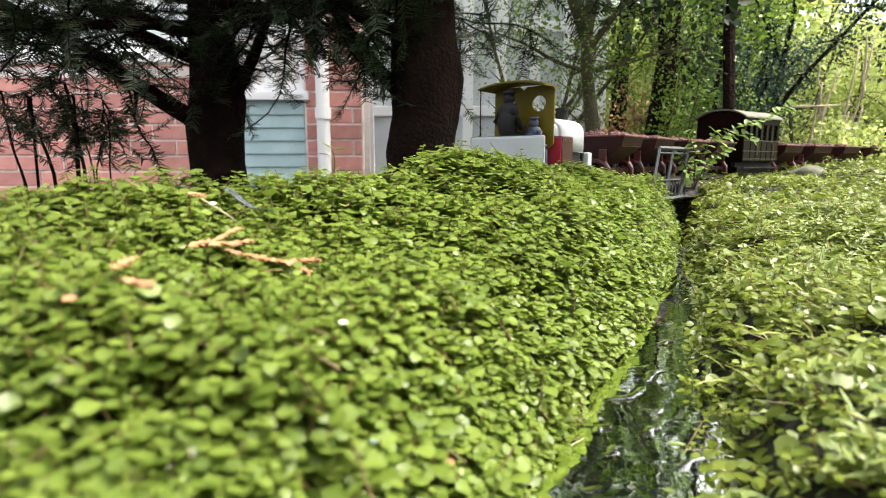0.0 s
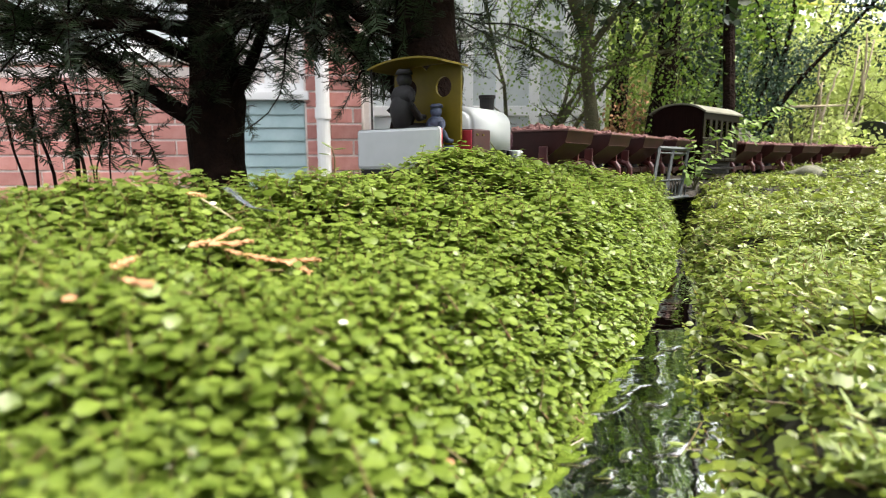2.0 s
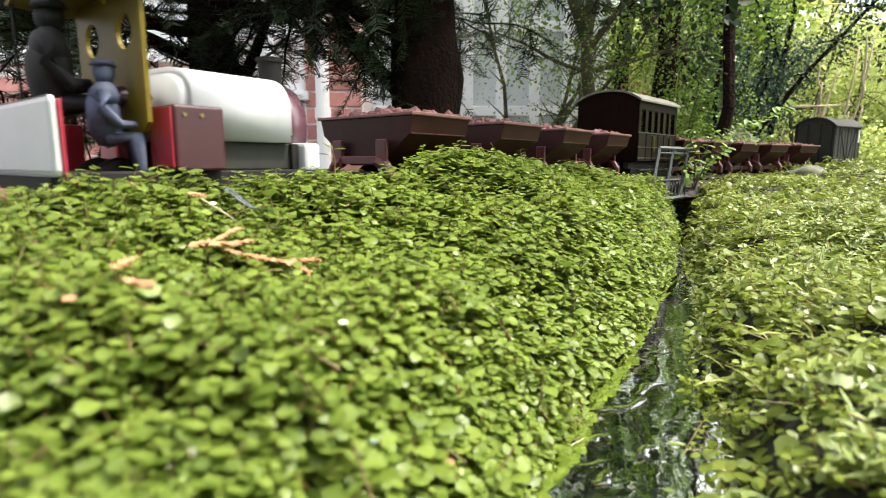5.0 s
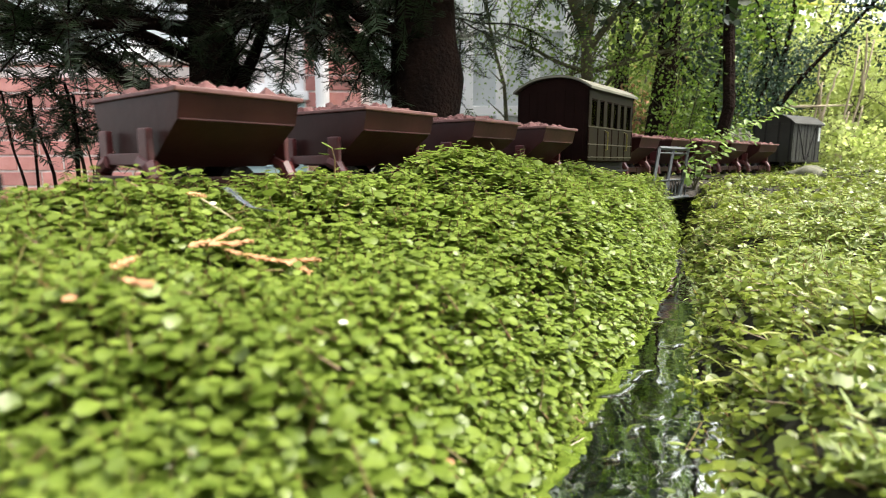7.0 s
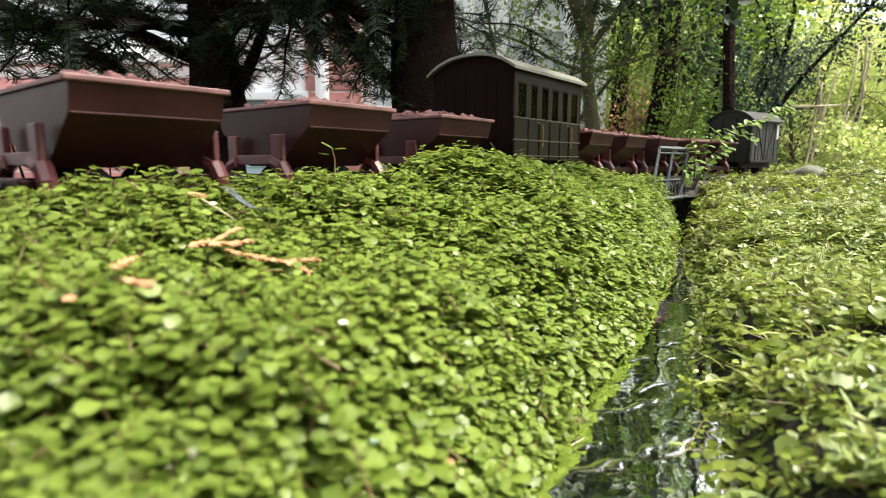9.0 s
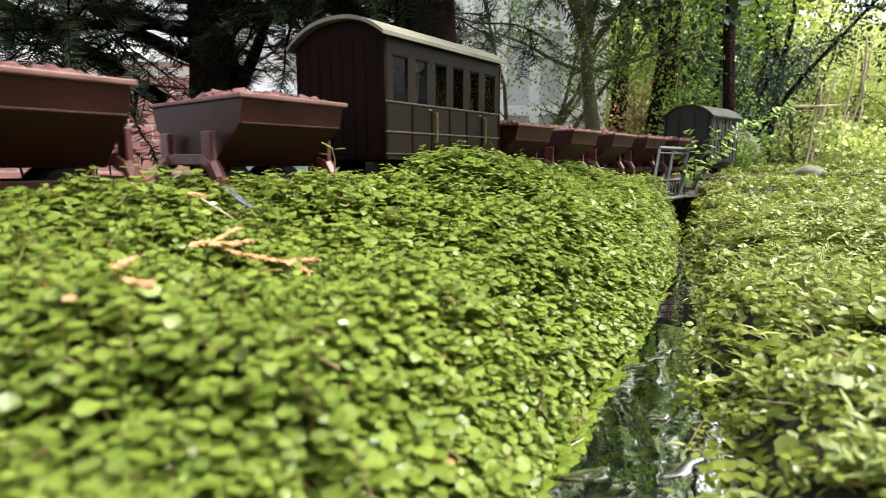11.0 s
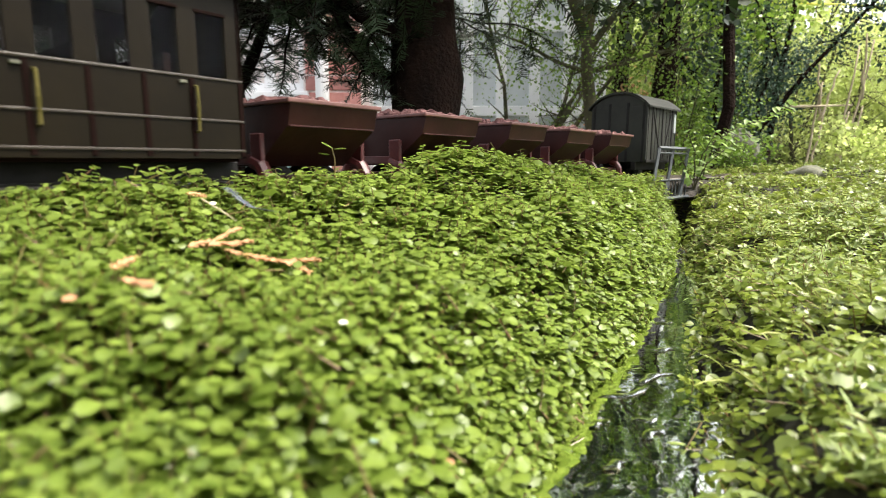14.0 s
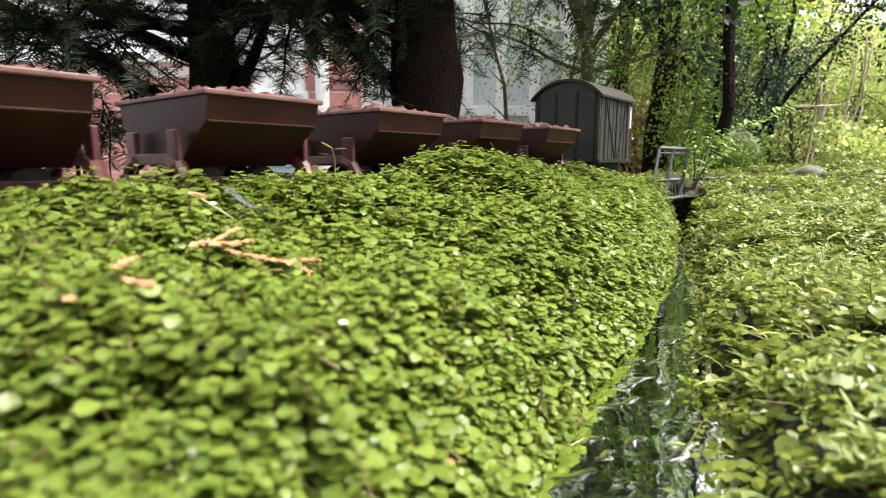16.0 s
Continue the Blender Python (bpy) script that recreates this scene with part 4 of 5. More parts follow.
def build_yew(seed, base, lean, r0, height, limbs, label, sprays, reach, crown):
    rnd = random.Random(seed)
    base = (base[0], base[1], float(ground_z(base[0], base[1])) - 0.01)
    root = tagged(new("yew_tree"), label, "tree", "yew trees")
    bm = bmesh.new()
    pts, rad = [], []
    n = 28
    for i in range(n + 1):
        t = i / n
        pts.append(Vector(base) + Vector(lean) * t + Vector((rnd.uniform(-0.008, 0.008), rnd.uniform(-0.008, 0.008), height * t)))
        rad.append(r0 * (1 + 0.45 * math.exp(-t * 9) - 0.25 * t))
    tube(bm, pts, rad, 24, 0.03, rnd)
    for v in bm.verts:
        axis = Vector(base) + Vector(lean) * ((v.co.z - base[2]) / height)
        out = Vector((v.co.x - axis.x, v.co.y - axis.y, 0)).normalized()
        v.co += out * (0.016 * noise.noise(Vector((v.co.x * 9, v.co.y * 9, v.co.z * 5 + seed))) + 0.008 * noise.noise(v.co * 30))
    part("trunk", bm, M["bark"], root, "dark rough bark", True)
    twigs = []
    for (t, d, ln, rr) in limbs:
        bm = bmesh.new()
        p = pts[int(t * n)]
        lp = grow(bm, p, d, ln, rr * 0.75, rr * 0.2, rnd, 0.16, 9, 9)
        for j in range(2, 10):
            for _ in range(sprays):
                dd = Vector((rnd.uniform(-1, 1), rnd.uniform(-0.8, 0.8), rnd.uniform(-0.5, 0.55)))
                tp = grow(bm, lp[j], dd, rnd.uniform(0.12, reach), rr * 0.14, 0.0012, rnd, 0.3, 4, 5)
                twigs.append(tp[1:])
                for q in tp[2:]:
                    sd = Vector((rnd.uniform(-1, 1), rnd.uniform(-1, 1), rnd.uniform(-0.8, 0.2)))
                    sp = grow(bm, q, sd, rnd.uniform(0.05, 0.13), 0.0015, 0.0006, rnd, 0.25, 3, 3)
                    twigs.append(sp)
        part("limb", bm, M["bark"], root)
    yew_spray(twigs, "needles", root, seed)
    # the crown above
    r = np.random.RandomState(seed)
    n = crown
    a, k = r.uniform(0, 6.28, n), np.sqrt(r.rand(n))
    z = 0.85 + r.rand(n) * 1.6
    rad = 0.85 * k * (1.25 - 0.4 * (z - 0.95) / 1.5) * (1 + 0.3 * np.sin(3 * a + seed))
    p = np.stack([base[0] + 0.15 + rad * np.cos(a), base[1] + rad * np.sin(a), z + 0.12 * np.sin(5 * a)], 1)
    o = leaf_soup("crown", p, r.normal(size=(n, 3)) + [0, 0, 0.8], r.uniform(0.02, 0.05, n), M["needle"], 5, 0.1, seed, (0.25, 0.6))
    o.parent = root
    return root


build_yew(3, (-0.54, 1.32, 0.07), (0.01, 0.02, 0), 0.052, 2.05,
          [(0.170, (-1, -0.1, 0.62), 0.9, 0.030), (0.170, (0.8, -0.1, 0.75), 0.5, 0.024), (0.220, (-0.9, -0.4, 0.3), 0.8, 0.022), (0.250, (-1, 0.3, 0.1), 0.9, 0.024),
           (0.260, (0.6, -0.5, 0.1), 0.5, 0.02), (0.270, (-0.5, -0.6, 0.1), 0.5, 0.02), (0.300, (-1, -0.1, -0.05), 0.9, 0.02), (0.310, (1, 0.1, -0.05), 0.6, 0.02),
           (0.370, (0.2, -1, 0.1), 0.7, 0.02), (0.390, (-0.7, -0.8, 0.1), 0.8, 0.02), (0.430, (0.8, -0.7, 0.1), 0.8, 0.02), (0.470, (-1, -0.3, 0.1), 0.9, 0.02)],
          "dark yew tree with a thick trunk and low spreading limbs", 3, 0.26, 350)
build_yew(5, (-0.045, 1.15, 0.07), (0.06, 0.02, 0), 0.064, 2.05,
          [(0.170, (-1, 0.1, 0.9), 0.45, 0.026), (0.230, (-0.9, -0.2, 0.25), 0.42, 0.02), (0.270, (-0.7, -0.5, 0.2), 0.4, 0.018), (0.310, (-1, 0.2, 0.0), 0.5, 0.016), (0.350, (0.75, -0.3, -0.25), 0.33, 0.014),
           (0.430, (0.3, -1, 0.1), 0.7, 0.016), (0.410, (-0.5, -0.9, 0.1), 0.7, 0.016), (0.450, (0.6, -0.8, 0.0), 0.75, 0.016), (0.440, (0.1, -1, 0.05), 0.75, 0.016), (0.490, (1, -0.4, 0.0), 0.7, 0.016), (0.470, (0.8, -0.9, 0.1), 0.7, 0.016), (0.470, (0.9, -0.5, 0.1), 0.7, 0.016)],
          "dark yew tree with a broad dark trunk behind the track", 2, 0.16, 700)


def leaf_cloud(name, centres, spread, count, size, material, parent, seed, flat=0.6):
    r = np.random.RandomState(seed)
    c = np.array([tuple(x) for x in centres])
    idx = r.randint(0, len(c), count)
    p = c[idx] + r.normal(size=(count, 3)) * spread
    ob = leaf_soup(name, p, r.normal(size=(count, 3)) + np.array([0, 0, flat]), r.uniform(0.6, 1.2, count) * size, material, seg=5, cup=0.1, seed=seed + 1)
    ob.parent = parent
    return ob


def build_tree(name, seed, base, lean, r0, height, forks, leaves, size, material, bark, label, spread=0.05, cat="tree"):
    rnd = random.Random(seed)
    base = (base[0], base[1], float(ground_z(base[0], base[1])) - 0.01)
    root = tagged(new(name), label, cat)
    bm = bmesh.new()
    pts = [Vector(base) + Vector(lean) * (i / 8) + Vector((rnd.uniform(-r0, r0) * 0.3, rnd.uniform(-r0, r0) * 0.3, height * i / 8)) for i in range(9)]
    tube(bm, pts, [r0 * (1 + 0.3 * math.exp(-i) - 0.06 * i) for i in range(9)], 12, 0.06, rnd)
    part("trunk", bm, bark, root, smooth=True)
    ends = []
    for t, d, ln, rr in forks:
        bm = bmesh.new()
        lp = grow(bm, pts[int(t * 8)], d, ln, rr, rr * 0.4, rnd, 0.14, 8, 7)
        for q in lp[2:]:
            for _ in range(4):
                tp = grow(bm, q, (rnd.uniform(-1, 1), rnd.uniform(-1, 1), rnd.uniform(-0.7, 0.8)), rnd.uniform(0.12, 0.34), rr * 0.2, 0.001, rnd, 0.3, 4, 4)
                ends += tp[1:]
        part("limb", bm, bark, root)
    leaf_cloud("crown", ends, spread, leaves, size, material, root, seed)
    return root


build_tree("garden_tree", 8, (0.51, 1.9, 0.07), (-0.03, 0, 0), 0.031, 0.50,
           [(1.0, (-0.42, 0, 1), 0.9, 0.024), (1.0, (0.08, 0.1, 1), 0.9, 0.023), (0.85, (1, 0, 0.35), 0.36, 0.011), (0.9, (0.6, -0.3, 0.9), 0.7, 0.012), (0.8, (-0.8, -0.2, 0.3), 0.34, 0.008)],
           9000, 0.005, M["bush"], M["bark2"], "slim mossy-barked tree with light green leaves")


def build_shrub(name, seed, base, radius, height, leaves, size, material, label, stems=9, bark="bark2", cat="shrub", spread=0.045):
    rnd = random.Random(seed)
    base = (base[0], base[1], float(ground_z(base[0], base[1])) - 0.01)
    root = tagged(new(name), label, cat)
    ends = []
    for i in range(stems):
        bm = bmesh.new()
        a = rnd.uniform(0, 6.28)
        d = (math.cos(a) * radius, math.sin(a) * radius, height)
        lp = grow(bm, Vector(base) + Vector((rnd.uniform(-1, 1), rnd.uniform(-1, 1), 0)) * radius * 0.3, d, height * rnd.uniform(0.7, 1.15), 0.012 * height, 0.003 * height, rnd, 0.22, 6, 8)
        ends += lp[2:]
        for q in lp[2:]:
            for _ in range(3):
                tp = grow(bm, q, (rnd.uniform(-1, 1), rnd.uniform(-1, 1), rnd.uniform(-0.5, 0.7)), rnd.uniform(0.15, 0.4) * radius * 1.6, 0.004 * height, 0.001, rnd, 0.3, 4, 3)
                ends += tp[1:]
        part("stem", bm, M[bark], root)
    leaf_cloud("crown", ends, spread, leaves, size, material, root, seed)
    return root


def high_crown(name, seed, c, rad, z0, z1, n, size, material, label, girth=0.05):
    """A taller tree behind: trunk and a loose crown of leaves."""
    rnd = random.Random(seed)
    r = np.random.RandomState(seed)
    root = tagged(new(name), label, "tree")
    bm = bmesh.new()
    base = Vector((c[0], c[1], float(ground_z(c[0], c[1])) - 0.01))
    tube(bm, [base + Vector((rnd.uniform(-0.02, 0.02), rnd.uniform(-0.02, 0.02), (z1 - base.z) * k / 8)) for k in range(9)], [girth * (1 - 0.08 * k) for k in range(9)], 10, 0.06, rnd)
    part("trunk", bm, M["bark"], root)
    a, k = r.uniform(0, 6.28, n), np.sqrt(r.rand(n))
    z = z0 + (z1 - z0) * r.rand(n)
    rr = rad * k * (1 + 0.3 * np.sin(3 * a + seed) + 0.2 * np.sin(7 * a))
    p = np.stack([c[0] + rr * np.cos(a), c[1] + rr * np.sin(a), z + 0.15 * np.sin(4 * a)], 1)
    p = p[lumps(p[:, 0] + p[:, 2], p[:, 1] - p[:, 2], 7, seed) > -0.25]
    o = leaf_soup("crown", p, r.normal(size=(len(p), 3)) + [0, 0, 0.6], r.uniform(0.7, 1.3, len(p)) * size, material, 5, 0.1, seed)
    o.parent = root


high_crown("tall_tree", 51, (0.95, 3.0), 0.55, 1.0, 2.9, 14000, 0.012, M["bush"], "tall leafy garden tree with a dark trunk")
high_crown("tall_tree", 55, (0.84, 2.15), 0.38, 0.70, 2.3, 15000, 0.008, M["bush"], "leafy garden tree crown over a thin dark trunk")
# unseen tree 57, added so the stream mirrors less bright sky
high_crown("tall_tree", 57, (0.30, 3.6), 0.9, 1.35, 3.4, 9000, 0.022, M["bush"], "unseen tall leafy tree added behind the house to darken reflections")
high_crown("tall_tree", 59, (0.86, 1.75), 0.5, 0.66, 1.9, 7000, 0.013, M["needle"], "dark conifer overhanging the stream and railway", 0.02)
high_crown("tall_tree", 53, (1.93, 2.1), 0.36, 0.60, 1.4, 7000, 0.008, M["conifer"], "tall dark conifer overhanging the garden")
build_shrub("climbing_shrub", 56, (0.36, 2.3, 0.0), 0.22, 1.0, 1800, 0.0055, M["bush"], "loose leafy shrub against the bright sky", 6, "bark2", "shrub", 0.06)
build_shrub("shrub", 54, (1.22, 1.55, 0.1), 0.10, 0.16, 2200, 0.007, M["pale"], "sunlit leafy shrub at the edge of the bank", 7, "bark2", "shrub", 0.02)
build_shrub("shrub", 21, (0.92, 2.2, 0.05), 0.20, 0.46, 8000, 0.006, M["bush"], "leafy green shrub behind the railway")
build_shrub("shrub", 22, (1.25, 3.1, 0.08), 0.4, 1.2, 12000, 0.007, M["bush"], "leafy green shrub at the back of the garden")
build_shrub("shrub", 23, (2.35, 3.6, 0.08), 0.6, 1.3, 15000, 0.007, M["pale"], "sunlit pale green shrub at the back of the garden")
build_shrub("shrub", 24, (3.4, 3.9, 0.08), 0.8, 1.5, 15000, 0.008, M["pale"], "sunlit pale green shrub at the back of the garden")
build_shrub("conifer", 25, (1.16, 2.3, 0.05), 0.13, 1.2, 16000, 0.006, M["conifer"], "dark blue-green conifer behind the shrubs", 7, "bark", "conifer", 0.035)
build_shrub("shrub", 28, (0.82, 1.50, 0.09), 0.07, 0.10, 900, 0.005, M["bush"], "low bright green shrub beside the railway", 6, "bark2", "shrub", 0.014)
build_shrub("conifer", 41, (1.42, 2.75, 0.05), 0.14, 1.4, 7000, 0.006, M["conifer"], "dark blue-green conifer behind the shrubs", 7, "bark", "conifer", 0.04)
build_shrub("dry_shrub", 42, px(1135, 0, 2.5)[:2] + (0.04,), 0.10, 0.55, 1500, 0.009, M["dead"], "rusty brown dry shrub among green leaves", 6, "bark", "shrub")
build_tree("sapling", 43, px(1345, 0, 2.45)[:2] + (0.04,), (0.10, 0, 0), 0.016, 1.0, [(1.0, (0.3, 0, 1), 0.6, 0.01), (0.7, (-0.5, 0, 0.8), 0.4, 0.006)], 2200, 0.009, M["bush"], M["bark"], "thin dark leaning sapling with sparse leaves")


def build_sprig(foot, lines, label, leaflet, gap):
    """Arching shoots set with rows of small paired leaflets."""
    rnd = random.Random(9)
    root = tagged(new("leafy_sprig"), label, "sprig", "leafy sprigs by the bridge")
    P, O, S = [], [], []
    for line in lines:
        pts = [Vector(px(*foot))] + [Vector(px(*p)) for p in line]
        full = []
        for a, b in zip(pts[:-1], pts[1:]):
            k = max(2, int((b - a).length / gap))
            full += [a.lerp(b, i / k) + Vector((rnd.uniform(-1, 1), rnd.uniform(-1, 1), rnd.uniform(-1, 1))) * 0.0012 for i in range(k)]
        full.append(pts[-1])
        bm = bmesh.new()
        tube(bm, full, [0.0016 - 0.001 * i / len(full) for i in range(len(full))], 5)
        part("stem", bm, M["bark2"], root)
        for i in range(3, len(full)):
            d = (full[i] - full[i - 1]).normalized()
            w = d.cross(Vector((rnd.uniform(-0.3, 0.3), -0.6, 0.7))).normalized()
            for sg in (-1, 1):
                P.append(full[i])
                O.append(w * sg + d * 0.45)
                S.append(leaflet * rnd.uniform(0.7, 1.2))
    P, O = np.array([tuple(p) for p in P]), np.array([tuple(o) for o in O])
    r = np.random.RandomState(4)
    up = unit(np.array([0, -0.45, 0.8]) + r.normal(size=P.shape) * 0.3)
    o = ovate_soup("foliage", P, unit(O), up, np.array(S), 0.55, M["bush"], 5)
    o.parent = root


build_sprig((1232, 335, 1.02), [[(1240, 280, 1.02), (1262, 235, 1.02)], [(1228, 270, 1.0), (1215, 232, 1.0)], [(1250, 290, 1.0), (1285, 262, 1.0)], [(1215, 300, 1.0), (1195, 262, 1.0)]], "bright green leafy shoots climbing beside the trestle", 0.014, 0.0075)
build_sprig((1240, 330, 1.15), [[(1250, 262, 1.15), (1300, 225, 1.15), (1345, 214, 1.15), (1392, 188, 1.15)], [(1262, 250, 1.15), (1318, 238, 1.15), (1332, 252, 1.15)]], "long arching shoot with paired leaflets over the track", 0.016, 0.0085)
build_sprig((1210, 250, 1.75), [[(1222, 190, 1.75), (1245, 120, 1.75), (1290, 148, 1.75)], [(1235, 180, 1.75), (1275, 165, 1.75)], [(1250, 160, 1.75), (1265, 188, 1.75)], [(1228, 150, 1.75), (1262, 98, 1.75), (1282, 112, 1.75)]], "upright sunlit shoots with yellow-green leaflets", 0.024, 0.014)


def unseen_shade_hedge():
    """Unseen planting added behind the camera to shade the near plants and train."""
    r = np.random.RandomState(16)
    n = 19000
    a = r.uniform(1.9, 3.7, n)
    d = r.uniform(1.0, 1.7, n)
    x, y = np.sin(a) * d, np.cos(a) * d
    z = 0.02 + r.beta(1.1, 1.2, n) * (0.8 + 0.2 * lumps(x, y, 2.2, 14))
    p = np.stack([x, y, z], 1)
    ob = leaf_soup("hedge_leaves", p, r.normal(size=(n, 3)) + [0, 0, 0.5], r.uniform(0.03, 0.06, n), M["conifer"], 5, 0.1, 17)
    tagged(ob, "unseen dark green hedge added behind the camera to cut light", "hedge", kind="stuff")


unseen_shade_hedge()


def hedge():
    """Far planting that closes the garden."""
    r = np.random.RandomState(6)
    n = 64000
    a = r.uniform(0.27, 1.25, n)
    d = r.uniform(4.6, 6.6, n)
    x, y = np.sin(a) * d, np.cos(a) * d
    z = 0.05 + r.beta(1.1, 1.6, n) * (1.45 + 0.7 * lumps(x, y, 2.2, 4))
    p = np.stack([x, y, z], 1)
    keep = lumps(x + z, y + z * 0.7, 3.2, 8) > -0.12
    p = p[keep]
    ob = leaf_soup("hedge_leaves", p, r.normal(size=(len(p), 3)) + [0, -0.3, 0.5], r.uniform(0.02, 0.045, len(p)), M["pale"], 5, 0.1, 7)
    tagged(ob, "far sunlit hedge and trees at the garden's end", "hedge", kind="stuff")


hedge()


def build_suckers():
    rnd = random.Random(31)
    for (x0, y0, x1, y1, w) in ((18, 165, 48, 345, 3), (60, 170, 100, 325, 4), (128, 150, 133, 318, 5), (142, 170, 150, 315, 4), (155, 180, 168, 318, 2), (188, 165, 190, 312, 2), (205, 200, 165, 316, 2), (105, 140, 60, 180, 3)):
        d = 1.22 + rnd.uniform(-0.06, 0.06)
        a, b = Vector(px(x1, y1, d)), Vector(px(x0, y0, d))
        bm = bmesh.new()
        bow = rnd.uniform(-0.012, 0.012)
        pts = [a.lerp(b, k / 9) + Vector((bow * math.sin(k / 9 * math.pi) + rnd.uniform(-1, 1) * 0.0015, rnd.uniform(-1, 1) * 0.002, 0)) for k in range(10)]
        pts[0].z = float(ground_z(pts[0].x, pts[0].y)) - 0.005
        tube(bm, pts, [w * 0.0009 * (1.15 - 0.05 * k) for k in range(10)], 6, 0.1, rnd)
        root = tagged(new("yew_shoot"), "thin brown yew shoot with sparse drooping needles", "shoot", "yew shoots")
        part("stem", bm, M["bark"], root)
        tw = []
        for q in pts[5:]:
            for _ in range(2):
                bm = bmesh.new()
                tw.append(grow(bm, q, (rnd.uniform(-1, 1), rnd.uniform(-0.4, 0.4), rnd.uniform(-0.9, 0.1)), rnd.uniform(0.05, 0.11), 0.0012, 0.0006, rnd, 0.12, 3, 3))
                part("twig", bm, M["bark"], root)
        yew_spray(tw, "needles", root, 60 + x0)


build_suckers()


# ---- pale stems, trestle, rock, fallen bits ----
def build_stems():
    rnd = random.Random(14)
    for i, (x0, y0, x1, y1) in enumerate(((1418, 278, 1442, 150), (1424, 278, 1452, 185), (1470, 285, 1498, 90), (1484, 285, 1520, 80), (1490, 285, 1518, 190), (1478, 285, 1492, 200), (1440, 215, 1470, 130), (1442, 205, 1430, 120), (1512, 180, 1510, 70), (1390, 192, 1500, 189))):
        a, b = Vector(px(x0, y0, 1.9)), Vector(px(x1, y1, 1.9))
        if i < 6:
            a.z = float(ground_z(a.x, a.y)) - 0.005
        bm = bmesh.new()
        pts = [a.lerp(b, k / 6) + Vector((rnd.uniform(-1, 1) * 0.005, rnd.uniform(-1, 1) * 0.005, 0)) for k in range(7)]
        pts[0] = a
        tube(bm, pts, [0.005 - 0.0004 * k for k in range(7)], 7, 0.1, rnd)
        tagged(link("bare_stem", bm, M["twig"], smooth=True), "thin pale bare sapling stem in sunlight", "stem", "pale bare stems")


build_stems()


def build_trestle():
    """The little grey trestle parapets where the track crosses the stream."""
    for q, s0 in ((-0.062, 0.955), (0.062, 0.93)):
        root = tagged(new("trestle_parapet"), "grey trestle-shaped parapet beside the track over the stream", "parapet", "bridge parapets")
        span = 0.13
        top, low = 0.050, -0.036
        P = lambda s, z: on_track(s0 + s, q, z)
        def bar(name, a, b, r=0.0024):
            bm = bmesh.new()
            cyl(bm, a, b, r, seg=4)
            part(name, bm, M["trestle"], root)
        bar("top_rail", P(0, top), P(span, top), 0.0034)
        bar("bottom_rail", P(-0.012, low), P(span + 0.012, low), 0.0035)
        bar("under_rail", P(0.002, top - 0.008), P(span, top - 0.008), 0.0016)
        for s in (0.0, 0.062, span):
            bar("raking_leg", P(s, top), P(s - 0.026, low), 0.0032)
        for k in range(9):
            s = 0.008 + (span - 0.01) * k / 8
            bar("baluster", P(s, -0.004), P(s, low), 0.0011)
        bar("middle_rail", P(-0.014, -0.004), P(span, -0.004), 0.0014)
    bm = bmesh.new()
    p, h = track(1.0)
    box(bm, -0.16, -0.055, -0.022, 0.16, 0.055, -0.012, 0.002, pose(p.x, p.y, RAIL, 0, 0, h))
    tagged(link("bridge_deck", bm, M["sleeper"]), "dark timber deck carrying the track over the stream", "bridge")


build_trestle()


def build_rock(name, c, r, seed, label):
    bm = bmesh.new()
    bmesh.ops.create_icosphere(bm, subdivisions=4, radius=1)
    for v in bm.verts:
        k = 1 + 0.25 * noise.noise(v.co * 1.7 + Vector((seed, 0, 0))) + 0.08 * noise.noise(v.co * 6)
        v.co = Vector((v.co.x * r[0] * k, v.co.y * r[1] * k, v.co.z * r[2] * k)) + Vector(c)
    tagged(link(name, bm, M["rock"], smooth=True), label, "rock")


build_rock("rock", px(1430, 316, 1.25), (0.05, 0.03, 0.028), 3, "mossy grey rock among the plants")
build_rock("rock", px(1305, 275, 1.75), (0.06, 0.04, 0.075), 7, "pale grey boulder beside the track")


def build_twig(pts_px, depth, label, width):
    rnd = random.Random(5)
    root = tagged(new("cypress_twig"), label, "twig", "fallen cypress twigs")
    for line in pts_px:
        bm = bmesh.new()
        p3 = []
        for (x, y, d) in line:
            p3.append(spot(x, y, 0.009))
        full = []
        for a, b in zip(p3[:-1], p3[1:]):
            for k in range(9):
                full.append(a.lerp(b, k / 9))
        full.append(p3[-1])
        for i, p in enumerate(full):
            d = full[min(i + 1, len(full) - 1)] - full[max(i - 1, 0)]
            for sg in (-1, 1):
                turn = d.to_track_quat("X", "Z").to_matrix().to_4x4() @ Matrix.Rotation(sg * rnd.uniform(0.2, 0.6), 4, "Z") @ Matrix.Rotation(rnd.uniform(-0.4, 0.4), 4, "Y")
                m = Matrix.Translation(p) @ turn @ Matrix.Translation((width * 0.9, 0, 0)) @ Matrix.Diagonal((width * rnd.uniform(1.5, 2.3), width * rnd.uniform(0.55, 0.8), width * rnd.uniform(0.4, 0.6), 1))
                bmesh.ops.create_icosphere(bm, subdivisions=1, radius=1, matrix=m)
        tube(bm, full, [width * 0.6] * len(full), 5)
        part("branchlet", bm, M["dead"], root)


build_twig([[(325, 438, 0.205), (370, 428, 0.208), (410, 406, 0.215)], [(360, 436, 0.205), (430, 430, 0.206)], [(390, 445, 0.20), (440, 458, 0.197), (490, 466, 0.196), (550, 464, 0.197)], [(500, 468, 0.196), (535, 484, 0.19)]], 0.2, "dry orange-brown fallen cypress twig on the leaves", 0.0011)
build_twig([[(185, 478, 0.19), (218, 460, 0.195)], [(200, 500, 0.185), (238, 508, 0.182)]], 0.2, "small dry orange-brown cypress scrap on the leaves", 0.0011)
